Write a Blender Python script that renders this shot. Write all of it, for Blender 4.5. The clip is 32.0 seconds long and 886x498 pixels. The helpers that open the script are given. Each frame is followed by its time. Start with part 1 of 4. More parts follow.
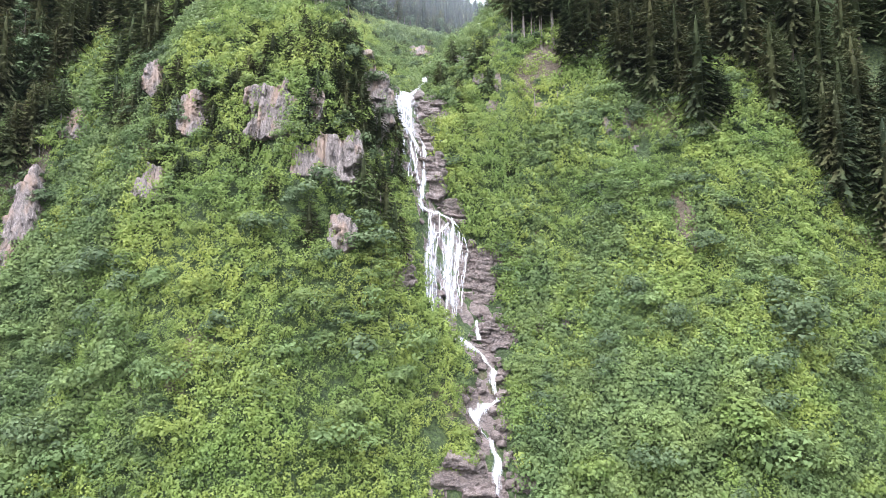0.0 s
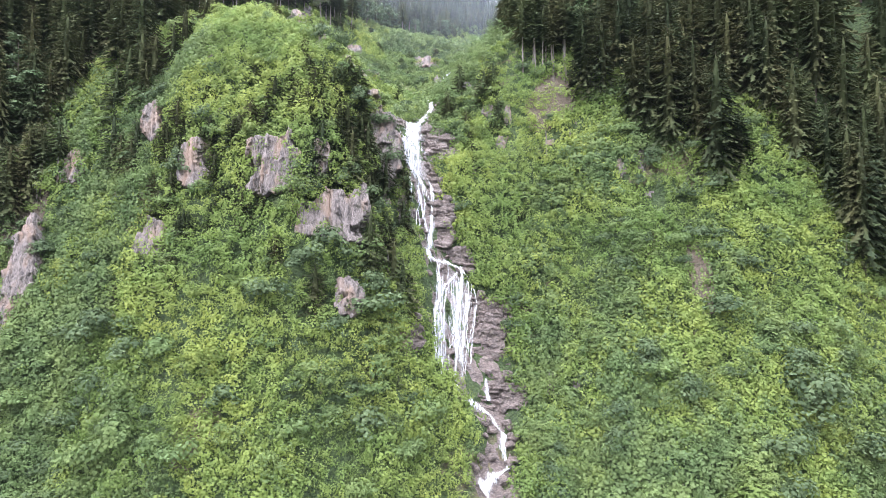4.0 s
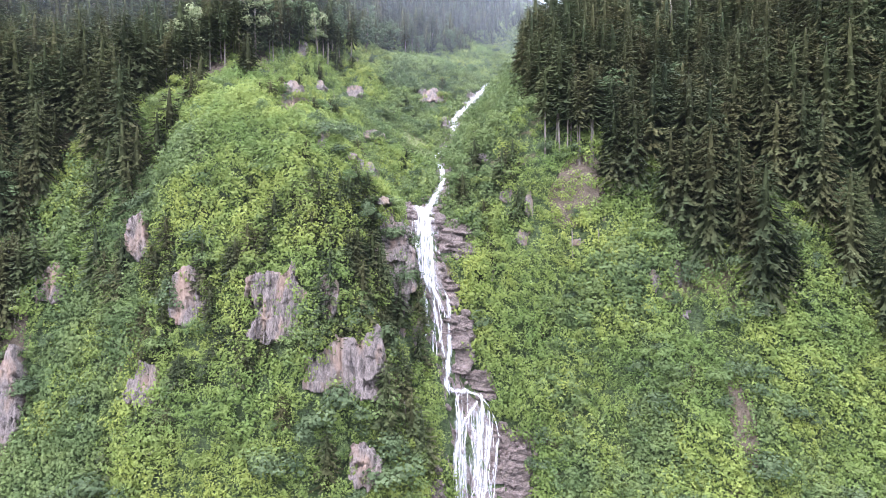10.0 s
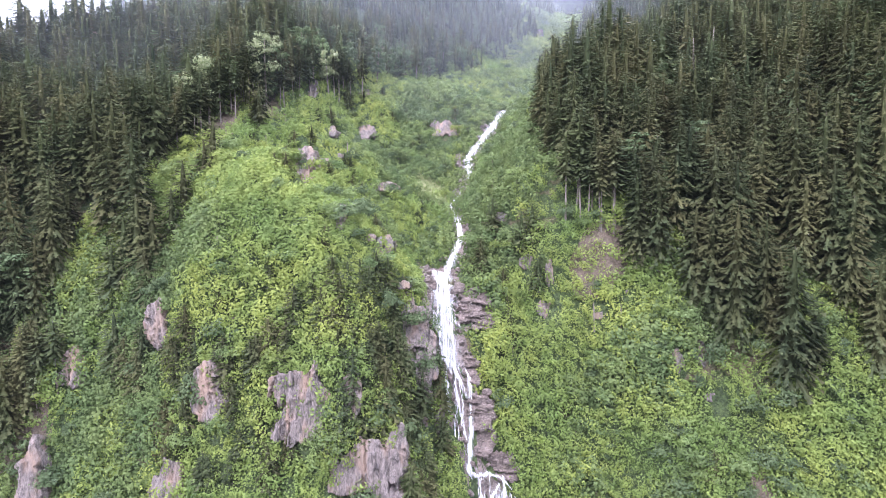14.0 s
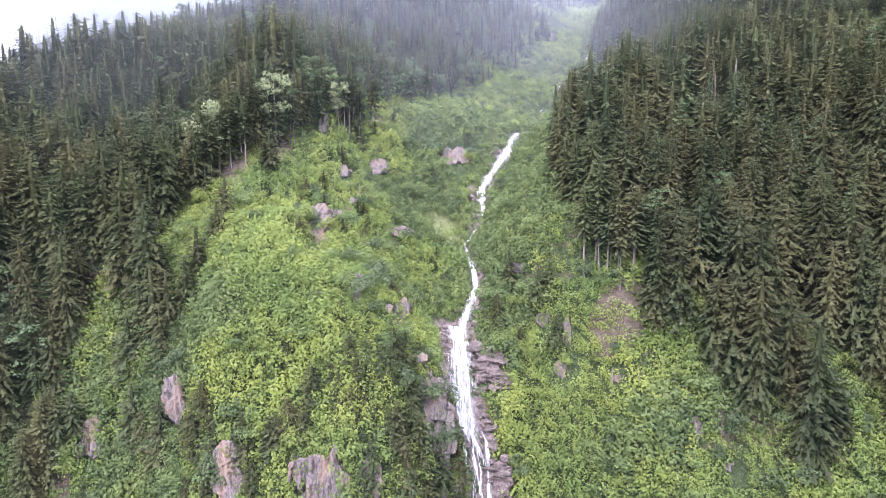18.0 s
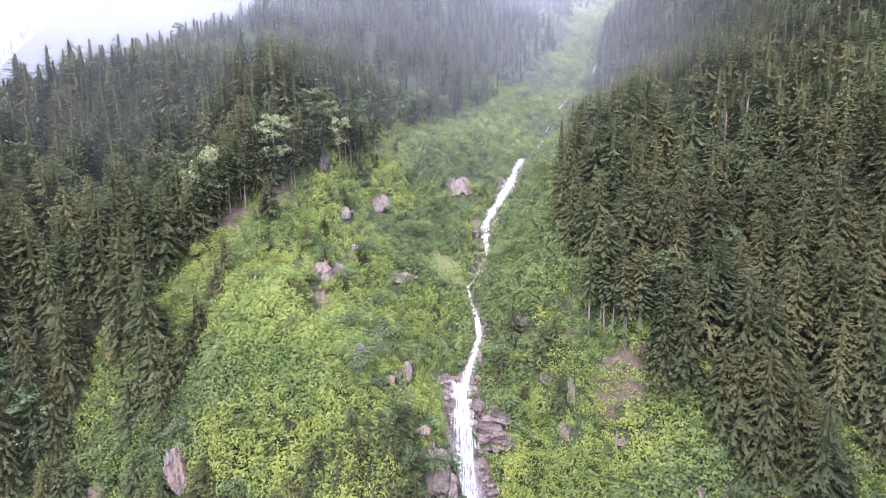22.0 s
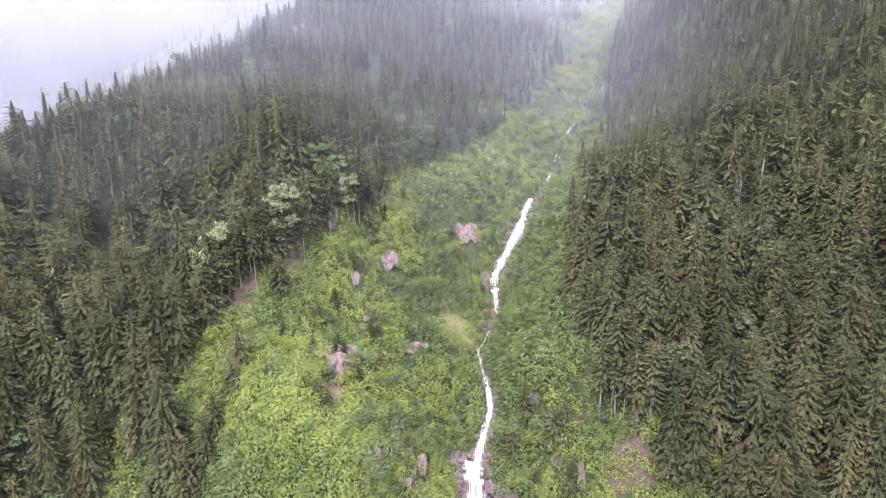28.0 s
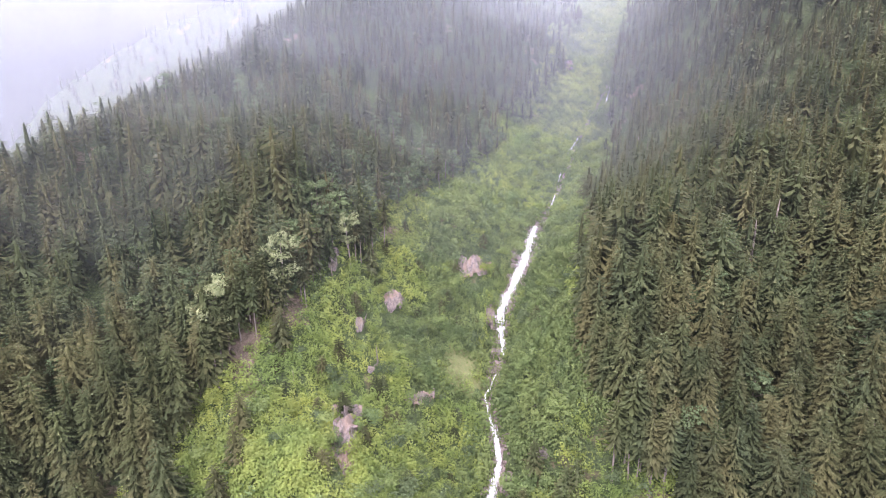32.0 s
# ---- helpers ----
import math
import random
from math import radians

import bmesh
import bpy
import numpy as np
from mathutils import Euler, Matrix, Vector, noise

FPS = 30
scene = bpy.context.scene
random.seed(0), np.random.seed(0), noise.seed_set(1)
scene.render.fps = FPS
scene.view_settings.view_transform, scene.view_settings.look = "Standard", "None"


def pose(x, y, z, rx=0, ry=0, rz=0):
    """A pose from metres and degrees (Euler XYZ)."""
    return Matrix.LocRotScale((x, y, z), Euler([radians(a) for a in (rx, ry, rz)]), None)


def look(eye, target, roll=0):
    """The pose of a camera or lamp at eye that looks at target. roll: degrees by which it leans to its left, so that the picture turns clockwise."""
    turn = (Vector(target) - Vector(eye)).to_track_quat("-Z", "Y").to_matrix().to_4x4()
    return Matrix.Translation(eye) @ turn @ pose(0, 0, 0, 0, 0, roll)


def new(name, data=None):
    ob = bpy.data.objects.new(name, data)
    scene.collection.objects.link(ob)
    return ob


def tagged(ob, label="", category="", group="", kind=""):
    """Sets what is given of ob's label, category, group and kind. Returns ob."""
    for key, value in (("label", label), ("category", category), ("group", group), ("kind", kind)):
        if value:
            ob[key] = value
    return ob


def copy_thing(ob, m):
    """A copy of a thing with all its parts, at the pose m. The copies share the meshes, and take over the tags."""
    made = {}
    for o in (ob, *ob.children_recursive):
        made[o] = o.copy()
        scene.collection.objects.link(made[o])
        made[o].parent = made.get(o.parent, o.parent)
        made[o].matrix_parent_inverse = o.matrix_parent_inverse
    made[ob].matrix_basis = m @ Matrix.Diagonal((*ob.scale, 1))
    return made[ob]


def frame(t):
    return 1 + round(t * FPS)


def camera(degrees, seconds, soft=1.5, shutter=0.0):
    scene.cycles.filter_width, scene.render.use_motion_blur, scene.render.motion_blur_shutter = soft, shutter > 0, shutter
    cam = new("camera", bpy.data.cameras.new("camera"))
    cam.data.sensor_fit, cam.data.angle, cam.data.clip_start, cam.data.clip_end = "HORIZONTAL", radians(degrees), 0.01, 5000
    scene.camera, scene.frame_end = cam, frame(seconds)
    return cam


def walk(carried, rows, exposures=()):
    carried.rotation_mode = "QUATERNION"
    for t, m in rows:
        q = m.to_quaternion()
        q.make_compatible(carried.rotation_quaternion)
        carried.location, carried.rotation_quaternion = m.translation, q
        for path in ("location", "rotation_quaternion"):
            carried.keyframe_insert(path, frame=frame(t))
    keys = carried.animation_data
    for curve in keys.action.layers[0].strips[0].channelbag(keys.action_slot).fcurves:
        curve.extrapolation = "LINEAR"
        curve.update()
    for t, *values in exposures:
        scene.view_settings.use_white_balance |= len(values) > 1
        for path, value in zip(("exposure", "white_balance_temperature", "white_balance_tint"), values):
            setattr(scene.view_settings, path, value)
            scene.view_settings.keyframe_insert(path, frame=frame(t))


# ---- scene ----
cam = camera(73.9, 32.0, 0.7)
# seconds, eye in metres, yaw, pitch up and roll in degrees
ROWS = [
    (0.0, 0.02, 0.03, 59.98, 0.02, 6.01, -0.00),
    (1.0, 0.51, 0.22, 63.45, 0.41, 5.49, 0.07),
    (2.0, 0.24, 0.33, 67.60, 0.38, 4.60, 0.12),
    (3.0, -0.54, 1.31, 71.52, 0.32, 3.90, 0.13),
    (3.5, -0.91, 1.77, 73.51, 0.30, 3.61, 0.13),
    (4.5, -1.41, 1.53, 78.41, 0.24, 2.89, 0.13),
    (5.5, -1.85, 1.59, 83.71, 0.20, 2.11, 0.11),
    (6.0, -1.93, 1.67, 86.68, 0.25, 1.57, 0.08),
    (7.0, -1.61, 2.80, 92.84, 0.54, 0.33, 0.09),
    (8.0, -1.82, 5.70, 98.79, 0.53, -0.69, 0.08),
    (9.0, -3.60, 8.91, 104.72, 0.13, -1.56, -0.09),
    (10.0, -5.79, 11.54, 110.29, -0.31, -2.26, -0.09),
    (11.0, -7.31, 13.15, 115.61, -0.46, -2.91, -0.13),
    (12.0, -8.32, 13.95, 120.94, -0.28, -3.71, -0.23),
    (13.0, -8.68, 14.27, 126.20, -0.14, -4.54, -0.33),
    (14.0, -8.98, 14.61, 131.53, 0.03, -5.41, -0.41),
    (14.5, -9.28, 14.82, 134.12, 0.13, -5.86, -0.44),
    (15.5, -10.20, 15.44, 139.03, 0.24, -6.73, -0.57),
    (16.5, -11.06, 16.25, 143.72, 0.34, -7.56, -0.69),
    (17.0, -11.08, 17.09, 145.87, 0.45, -7.89, -0.72),
    (18.0, -11.05, 18.55, 150.02, 0.59, -8.50, -0.70),
    (19.0, -11.37, 19.69, 154.14, 0.55, -9.16, -0.70),
    (20.0, -11.05, 21.40, 158.22, 0.74, -9.79, -0.74),
    (21.0, -10.60, 22.68, 162.41, 0.97, -10.39, -0.75),
    (22.0, -10.71, 23.55, 166.94, 1.00, -11.03, -0.75),
    (23.0, -11.10, 24.36, 171.50, 0.93, -11.71, -0.78),
    (24.0, -10.09, 25.16, 176.31, 1.24, -12.52, -0.80),
    (25.0, -10.17, 26.17, 181.27, 1.34, -13.40, -0.84),
    (25.5, -10.71, 26.74, 183.66, 1.28, -13.82, -0.87),
    (26.5, -11.86, 28.08, 188.10, 1.15, -14.59, -0.90),
    (27.5, -13.17, 29.69, 192.44, 0.95, -15.36, -0.92),
    (28.0, -13.47, 30.46, 194.66, 0.89, -15.77, -0.93),
    (29.0, -13.59, 32.38, 199.12, 0.76, -16.66, -0.89),
    (30.0, -14.02, 35.07, 203.35, 0.56, -17.46, -0.80),
    (31.0, -14.63, 37.49, 207.43, 0.34, -18.16, -0.73),
    (32.0, -17.13, 40.52, 210.58, -0.08, -18.62, -0.94),
    ]
walk(cam, [(t, pose(x, y, z, 90 + pitch, 0, yaw) @ pose(0, 0, 0, 0, 0, roll)) for t, x, y, z, yaw, pitch, roll in ROWS],
     [(0.0, 2.35, 6100, 16), (10.0, 2.3, 5900, 23), (20.0, 2.28, 5980, 32), (32.0, 2.12, 6450, 33)])

# ---- world, sun and exposure ----
SUN_TURN, SUN_RISE = radians(215), radians(58)
world = bpy.data.worlds.new("overcast_sky")
scene.world = world
world.use_nodes = True
wn, wl = world.node_tree.nodes, world.node_tree.links
wn.clear()
sky = wn.new("ShaderNodeTexSky")
sky.sky_type, sky.sun_disc, sky.sun_elevation, sky.sun_rotation = "NISHITA", False, SUN_RISE, SUN_TURN
clear = wn.new("ShaderNodeMix")
clear.data_type, clear.blend_type = "RGBA", "MULTIPLY"
clear.inputs[0].default_value = 1.0
wl.new(sky.outputs[0], clear.inputs[6])
clear.inputs[7].default_value = (0.10, 0.10, 0.10, 1)
deck = wn.new("ShaderNodeTexNoise")
deck.inputs["Scale"].default_value, deck.inputs["Detail"].default_value = 2.2, 5
deck_tone = wn.new("ShaderNodeValToRGB")
deck_tone.color_ramp.elements[0].position, deck_tone.color_ramp.elements[0].color = 0.3, (0.92, 0.97, 1.05, 1)
deck_tone.color_ramp.elements[1].position, deck_tone.color_ramp.elements[1].color = 0.75, (1.12, 1.13, 1.14, 1)
wl.new(deck.outputs["Fac"], deck_tone.inputs[0])
cover = wn.new("ShaderNodeMix")
cover.data_type = "RGBA"
cover.inputs[0].default_value = 0.88
wl.new(clear.outputs[2], cover.inputs[6])
# an overcast sky is about three times as bright overhead as at the horizon
way_up, up, lift_up, graded = wn.new("ShaderNodeTexCoord"), wn.new("ShaderNodeSeparateXYZ"), wn.new("ShaderNodeMapRange"), wn.new("ShaderNodeVectorMath")
wl.new(way_up.outputs["Generated"], up.inputs[0])
wl.new(up.outputs["Z"], lift_up.inputs["Value"])
lift_up.inputs["To Min"].default_value, lift_up.inputs["To Max"].default_value = 0.55, 1.65
graded.operation = "SCALE"
wl.new(deck_tone.outputs[0], graded.inputs[0])
wl.new(lift_up.outputs[0], graded.inputs["Scale"])
wl.new(graded.outputs[0], cover.inputs[7])
back = wn.new("ShaderNodeBackground")
back.inputs["Strength"].default_value = 1.06
wl.new(cover.outputs[2], back.inputs["Color"])
wl.new(back.outputs[0], wn.new("ShaderNodeOutputWorld").inputs[0])
sun = new("sun", bpy.data.lights.new("sun", "SUN"))
sun.data.energy, sun.data.angle, sun.data.color = 1.25, radians(20), (1.0, 0.97, 0.9)
sun.matrix_world = look((0, 0, 0), (math.sin(SUN_TURN) * -math.cos(SUN_RISE), -math.cos(SUN_TURN) * math.cos(SUN_RISE), -math.sin(SUN_RISE)))


# ---- materials ----
def shader(name):
    mat = bpy.data.materials.new(name)
    mat.use_nodes = True
    nt = mat.node_tree
    return mat, nt.nodes, nt.links, nt.nodes["Principled BSDF"]


def mixed(n, l, fac, a, b):
    m = n.new("ShaderNodeMix")
    m.data_type = "RGBA"
    for socket, value in ((m.inputs[0], fac), (m.inputs[6], a), (m.inputs[7], b)):
        if hasattr(value, "links"):
            l.new(value, socket)
        elif isinstance(value, tuple):
            socket.default_value = (*value, 1)
        else:
            socket.default_value = value
    return m.outputs[2]


def grain(n, l, size, detail=4, rough=0.6, stretch=(1, 1, 1), low=0.35, high=0.65):
    """Noise of that size in metres, from 0 to 1, in the world's own coordinates."""
    geo = n.new("ShaderNodeNewGeometry")
    turn = n.new("ShaderNodeMapping")
    turn.inputs["Scale"].default_value = tuple(s / size for s in stretch)
    l.new(geo.outputs["Position"], turn.inputs["Vector"])
    tex = n.new("ShaderNodeTexNoise")
    tex.inputs["Scale"].default_value, tex.inputs["Detail"].default_value, tex.inputs["Roughness"].default_value = 1.0, detail, rough
    l.new(turn.outputs[0], tex.inputs["Vector"])
    fit = n.new("ShaderNodeMapRange")
    fit.inputs["From Min"].default_value, fit.inputs["From Max"].default_value = low, high
    l.new(tex.outputs["Fac"], fit.inputs["Value"])
    return fit.outputs[0]


def foliage(name, dark, mid, bright, patch=14.0, thin=0.3, island=0.55, crowns=None, gloss=0.18):
    """Leaves: tone by patches of the slope and leaf by leaf, with light coming through."""
    mat, n, l, p = shader(name)
    geo = n.new("ShaderNodeNewGeometry")
    tone = mixed(n, l, grain(n, l, patch), dark, mid)
    spot = n.new("ShaderNodeMath")
    spot.operation = "MULTIPLY"
    spot.inputs[1].default_value = island
    l.new(geo.outputs["Random Per Island"], spot.inputs[0])
    tone = mixed(n, l, spot.outputs[0], tone, bright)
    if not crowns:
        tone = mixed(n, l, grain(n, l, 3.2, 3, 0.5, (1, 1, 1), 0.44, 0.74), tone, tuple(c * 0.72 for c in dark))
    if crowns:
        tone = mixed(n, l, grain(n, l, 5.5, 2, 0.5, (1, 1, 0.12), 0.42, 0.66), tone, crowns)
    info = n.new("ShaderNodeObjectInfo")
    hsv = n.new("ShaderNodeHueSaturation")
    val = n.new("ShaderNodeMapRange")
    val.inputs["To Min"].default_value, val.inputs["To Max"].default_value = 0.75, 1.25
    l.new(info.outputs["Random"], val.inputs["Value"])
    l.new(val.outputs[0], hsv.inputs["Value"])
    l.new(tone, hsv.inputs["Color"])
    l.new(hsv.outputs[0], p.inputs["Base Color"])
    p.inputs["Roughness"].default_value = 0.62
    p.inputs["Specular IOR Level"].default_value = gloss
    through_leaf = n.new("ShaderNodeBsdfTranslucent")
    l.new(hsv.outputs[0], through_leaf.inputs["Color"])
    blend = n.new("ShaderNodeMixShader")
    blend.inputs[0].default_value = thin
    l.new(p.outputs[0], blend.inputs[1])
    l.new(through_leaf.outputs[0], blend.inputs[2])
    l.new(blend.outputs[0], n["Material Output"].inputs["Surface"])
    return mat


def mineral(name, a, b, c, size=2.0, rough=0.85, stretch=(1, 1, 1), bump=0.5, stain=None):
    mat, n, l, p = shader(name)
    tone = mixed(n, l, grain(n, l, size, 6, 0.65, stretch), a, b)
    tone = mixed(n, l, grain(n, l, size * 0.22, 5, 0.7, stretch, 0.45, 0.8), tone, c)
    if stain:
        tone = mixed(n, l, grain(n, l, size * 1.7, 3, 0.5, (1, 1, 0.25), 0.48, 0.66), tone, stain)
    l.new(tone, p.inputs["Base Color"])
    p.inputs["Roughness"].default_value = rough
    relief = n.new("ShaderNodeBump")
    relief.inputs["Strength"].default_value, relief.inputs["Distance"].default_value = bump, size * 0.15
    l.new(grain(n, l, size * 0.3, 8, 0.7, stretch), relief.inputs["Height"])
    l.new(relief.outputs[0], p.inputs["Normal"])
    return mat


NEEDLES = foliage("spruce_needles", (0.027, 0.040, 0.024), (0.049, 0.062, 0.027), (0.106, 0.123, 0.048), 30, 0.28, 0.26, (0.074, 0.074, 0.034), 0.05)
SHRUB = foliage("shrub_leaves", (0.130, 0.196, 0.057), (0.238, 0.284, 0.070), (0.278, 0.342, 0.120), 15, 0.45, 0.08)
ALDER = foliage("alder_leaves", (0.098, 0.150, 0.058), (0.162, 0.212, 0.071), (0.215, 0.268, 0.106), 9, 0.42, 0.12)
BIRCH_LEAF = foliage("pale_leaves", (0.150, 0.190, 0.085), (0.230, 0.270, 0.130), (0.360, 0.390, 0.230), 4, 0.35, 0.6)
BROADLEAF = foliage("broadleaf_crown", (0.060, 0.096, 0.044), (0.092, 0.132, 0.058), (0.160, 0.200, 0.095), 9, 0.35, 0.4)
BARK = mineral("spruce_bark", (0.06, 0.046, 0.038), (0.11, 0.085, 0.07), (0.17, 0.14, 0.12), 0.6, 0.95, (3, 3, 0.6), 0.6)
GREYWOOD = mineral("weathered_wood", (0.12, 0.098, 0.088), (0.19, 0.16, 0.145), (0.29, 0.255, 0.24), 0.5, 0.9, (4, 4, 0.4), 0.4)
GREY_ROCK = mineral("grey_pink_rock", (0.050, 0.043, 0.045), (0.200, 0.165, 0.155), (0.37, 0.32, 0.30), 1.3, 0.9, (2.2, 2.2, 0.35), 1.0, (0.26, 0.185, 0.145))
WET_ROCK = mineral("wet_brown_rock", (0.046, 0.035, 0.033), (0.150, 0.115, 0.105), (0.29, 0.24, 0.22), 1.4, 0.48, (0.8, 0.8, 1.7), 1.0)
PALE_ROCK = mineral("pale_lichen_rock", (0.045, 0.040, 0.038), (0.150, 0.130, 0.122), (0.30, 0.265, 0.25), 0.9, 0.9, (1.8, 1.8, 0.5), 0.9, (0.19, 0.145, 0.11))
SOIL = mineral("bare_soil", (0.050, 0.042, 0.028), (0.105, 0.078, 0.058), (0.19, 0.155, 0.125), 1.1, 0.95, (1, 1, 1), 0.8)
MEADOW = mineral("thin_grass", (0.075, 0.112, 0.034), (0.125, 0.140, 0.052), (0.185, 0.155, 0.085), 1.3, 0.95, (1, 1, 1), 0.9)


def water_material(name, thick):
    """White water: streaks down the slope, feathered at the sides, with gaps through which the wet rock shows."""
    mat, n, l, p = shader(name)
    l.new(mixed(n, l, grain(n, l, 0.5, 5, 0.6, (2.2, 0.8, 0.25)), (0.40, 0.42, 0.46), (0.76, 0.77, 0.79)), p.inputs["Base Color"])
    p.inputs["Roughness"].default_value = 0.4
    body = n.new("ShaderNodeAttribute")
    body.attribute_name = "body"
    streak = n.new("ShaderNodeMath")
    streak.operation, streak.inputs[2].default_value = "MULTIPLY_ADD", thick - 1.0
    l.new(grain(n, l, 0.45, 5, 0.75, (3.2, 0.06, 0.12), 0.3, 0.7), streak.inputs[0])
    streak.inputs[1].default_value = 1.3
    whole = n.new("ShaderNodeMath")
    whole.operation, whole.use_clamp = "MULTIPLY_ADD", True
    l.new(body.outputs["Fac"], whole.inputs[0])
    whole.inputs[1].default_value = 1.0
    l.new(streak.outputs[0], whole.inputs[2])
    l.new(whole.outputs[0], p.inputs["Alpha"])
    relief = n.new("ShaderNodeBump")
    relief.inputs["Strength"].default_value, relief.inputs["Distance"].default_value = 0.6, 0.2
    l.new(grain(n, l, 0.6, 6, 0.7, (2, 1, 0.3)), relief.inputs["Height"])
    l.new(relief.outputs[0], p.inputs["Normal"])
    return mat


WHITE_WATER = water_material("white_water", 0.08)
VEIL_WATER = water_material("veil_of_water", -0.05)
THIN_WATER = water_material("thin_falling_water", -0.22)

# ---- the lie of the land ----
STREAM_Y = [60, 95, 106, 113, 122, 137, 150, 165, 180, 211, 250, 300, 420, 700]
STREAM_X = [9.0, 8.5, 6.0, 1.5, -1.0, -8.5, -9.0, -7.0, -3.0, 11.5, 33.0, 50.0, 85.0, 150.0]
BED_Y = [60, 80, 95, 105, 115, 125, 140, 160, 185, 210, 250, 300, 380, 500]
BED_Z = [-14.0, 2.8, 21.7, 32.8, 46.7, 68.5, 90.3, 110.5, 131.4, 152.5, 169.5, 207.7, 228.2, 246.0]
WING_Y = [80, 110, 140, 180, 250, 350]
WING_LEFT = [0.31, 0.48, 0.75, 0.35, 0.40, 0.35]
WING_RIGHT = [0.52, 0.77, 0.75, 0.56, 0.64, 0.60]
KNOLL_X = (-95, -60, -28, 28, 60, 95)
KNOLLS = {95: [-1.9, -13.7, 7.6, 18.2, -2.4, -28.9], 120: [-2.6, 8.6, 40.5, -14.1, 15.4, 4.2], 150: [-12.9, 0.4, 5.5, 27.9, -26.3, 16.6], 185: [-2.9, 20.0, -0.7, 9.2, 8.4, -9.5]}
# smaller humps and hollows: x, y, rise, radius
HUMPS = [(-22, 114, 9, 9), (-22, 139, -8, 11), (-52, 117, 5, 9), (-76, 124, -5, 8)]


def ripple(x, y, size, seed=0):
    """Smooth value noise over the plan, from -1 to 1."""
    u, v = x / size, y / size
    i, j = np.floor(u).astype(np.int64), np.floor(v).astype(np.int64)
    a, b = u - i, v - j
    a, b = a * a * (3 - 2 * a), b * b * (3 - 2 * b)

    def corner(p, q):
        n = np.sin(p * 127.1 + q * 311.7 + seed * 74.7) * 43758.5453
        return (n - np.floor(n)) * 2 - 1

    return (corner(i, j) * (1 - a) + corner(i + 1, j) * a) * (1 - b) + (corner(i, j + 1) * (1 - a) + corner(i + 1, j + 1) * a) * b


def stream_x(y):
    return sum(np.interp(y + o, STREAM_Y, STREAM_X) for o in (-4, 0, 4)) / 3


def along(y, ys, values, soft=5.0):
    return sum(np.interp(y + o, ys, values) for o in (-soft, 0, soft)) / 3


def height(x, y):
    x, y = np.asarray(x, float), np.asarray(y, float)
    d = x - stream_x(y)
    g = np.sqrt(d * d + 25) - 5
    g = np.where(g > 60, 60 + (g - 60) * 0.6, g)
    z = along(y, BED_Y, BED_Z, 3) + g * np.where(d < 0, along(y, WING_Y, WING_LEFT), along(y, WING_Y, WING_RIGHT))
    for ky, row in KNOLLS.items():
        for kx, k in zip(KNOLL_X, row):
            z = z + k * np.exp(-0.5 * ((x - kx) ** 2 + (y - ky) ** 2) / 441.0)
    for hx, hy, rise, r in HUMPS:
        z = z + rise * np.exp(-0.5 * ((x - hx) ** 2 + (y - hy) ** 2) / r ** 2)
    # the crest of the wooded spur, which falls away behind
    out, on = (-95 * (x + 134) + 48 * (y - 223)) / 106, (48 * (x + 134) + 95 * (y - 223)) / 106
    cap = np.maximum(181 + 0.30 * on - 0.55 * out, 30)
    z = np.where(d < 0, -6 * np.logaddexp(-z / 6, -cap / 6), z)
    # the far mountain beyond the side valley
    z = z + 310 * np.exp(-((x + 345) / 280) ** 2 - ((y - 720) / 190) ** 2)
    # the mountain that closes the head of the glen
    z = z + 150 * np.exp(-((x - 230) / 190) ** 2 - ((y - 800) / 200) ** 2)
    bank = np.clip((np.abs(d) - 3) / 8, 0, 1)
    return z + bank * (1.7 * ripple(x, y, 12) + 1.0 * ripple(x, y, 5, 3))


def sheet(name, xs, ys, material):
    gx, gy = np.meshgrid(xs, ys)
    verts = np.stack([gx.ravel(), gy.ravel(), height(gx, gy).ravel()], 1)
    nx, ny = len(xs), len(ys)
    i = (np.arange(ny - 1)[:, None] * nx + np.arange(nx - 1)).ravel()
    ob = new(name, raw_mesh(name, verts, np.stack([i, i + 1, i + nx + 1, i + nx], 1)))
    ob.data.materials.append(material)
    ob.data.shade_smooth()
    return ob


def raw_mesh(name, verts, faces):
    """A mesh from arrays of corners and of faces that all have the same number of corners."""
    me = bpy.data.meshes.new(name)
    faces = np.asarray(faces, np.int32)
    n, k = faces.shape
    me.vertices.add(len(verts))
    me.vertices.foreach_set("co", np.asarray(verts, np.float32).ravel())
    me.loops.add(n * k)
    me.loops.foreach_set("vertex_index", faces.ravel())
    me.polygons.add(n)
    me.polygons.foreach_set("loop_start", np.arange(0, n * k, k, dtype=np.int32))
    me.polygons.foreach_set("loop_total", np.full(n, k, np.int32))
    me.update(calc_edges=True)
    return me


def put(name, verts, faces, material, parent=None, label=""):
    ob = new(name, raw_mesh(name, verts, faces))
    ob.data.materials.append(material)
    ob.parent = parent
    return tagged(ob, label)


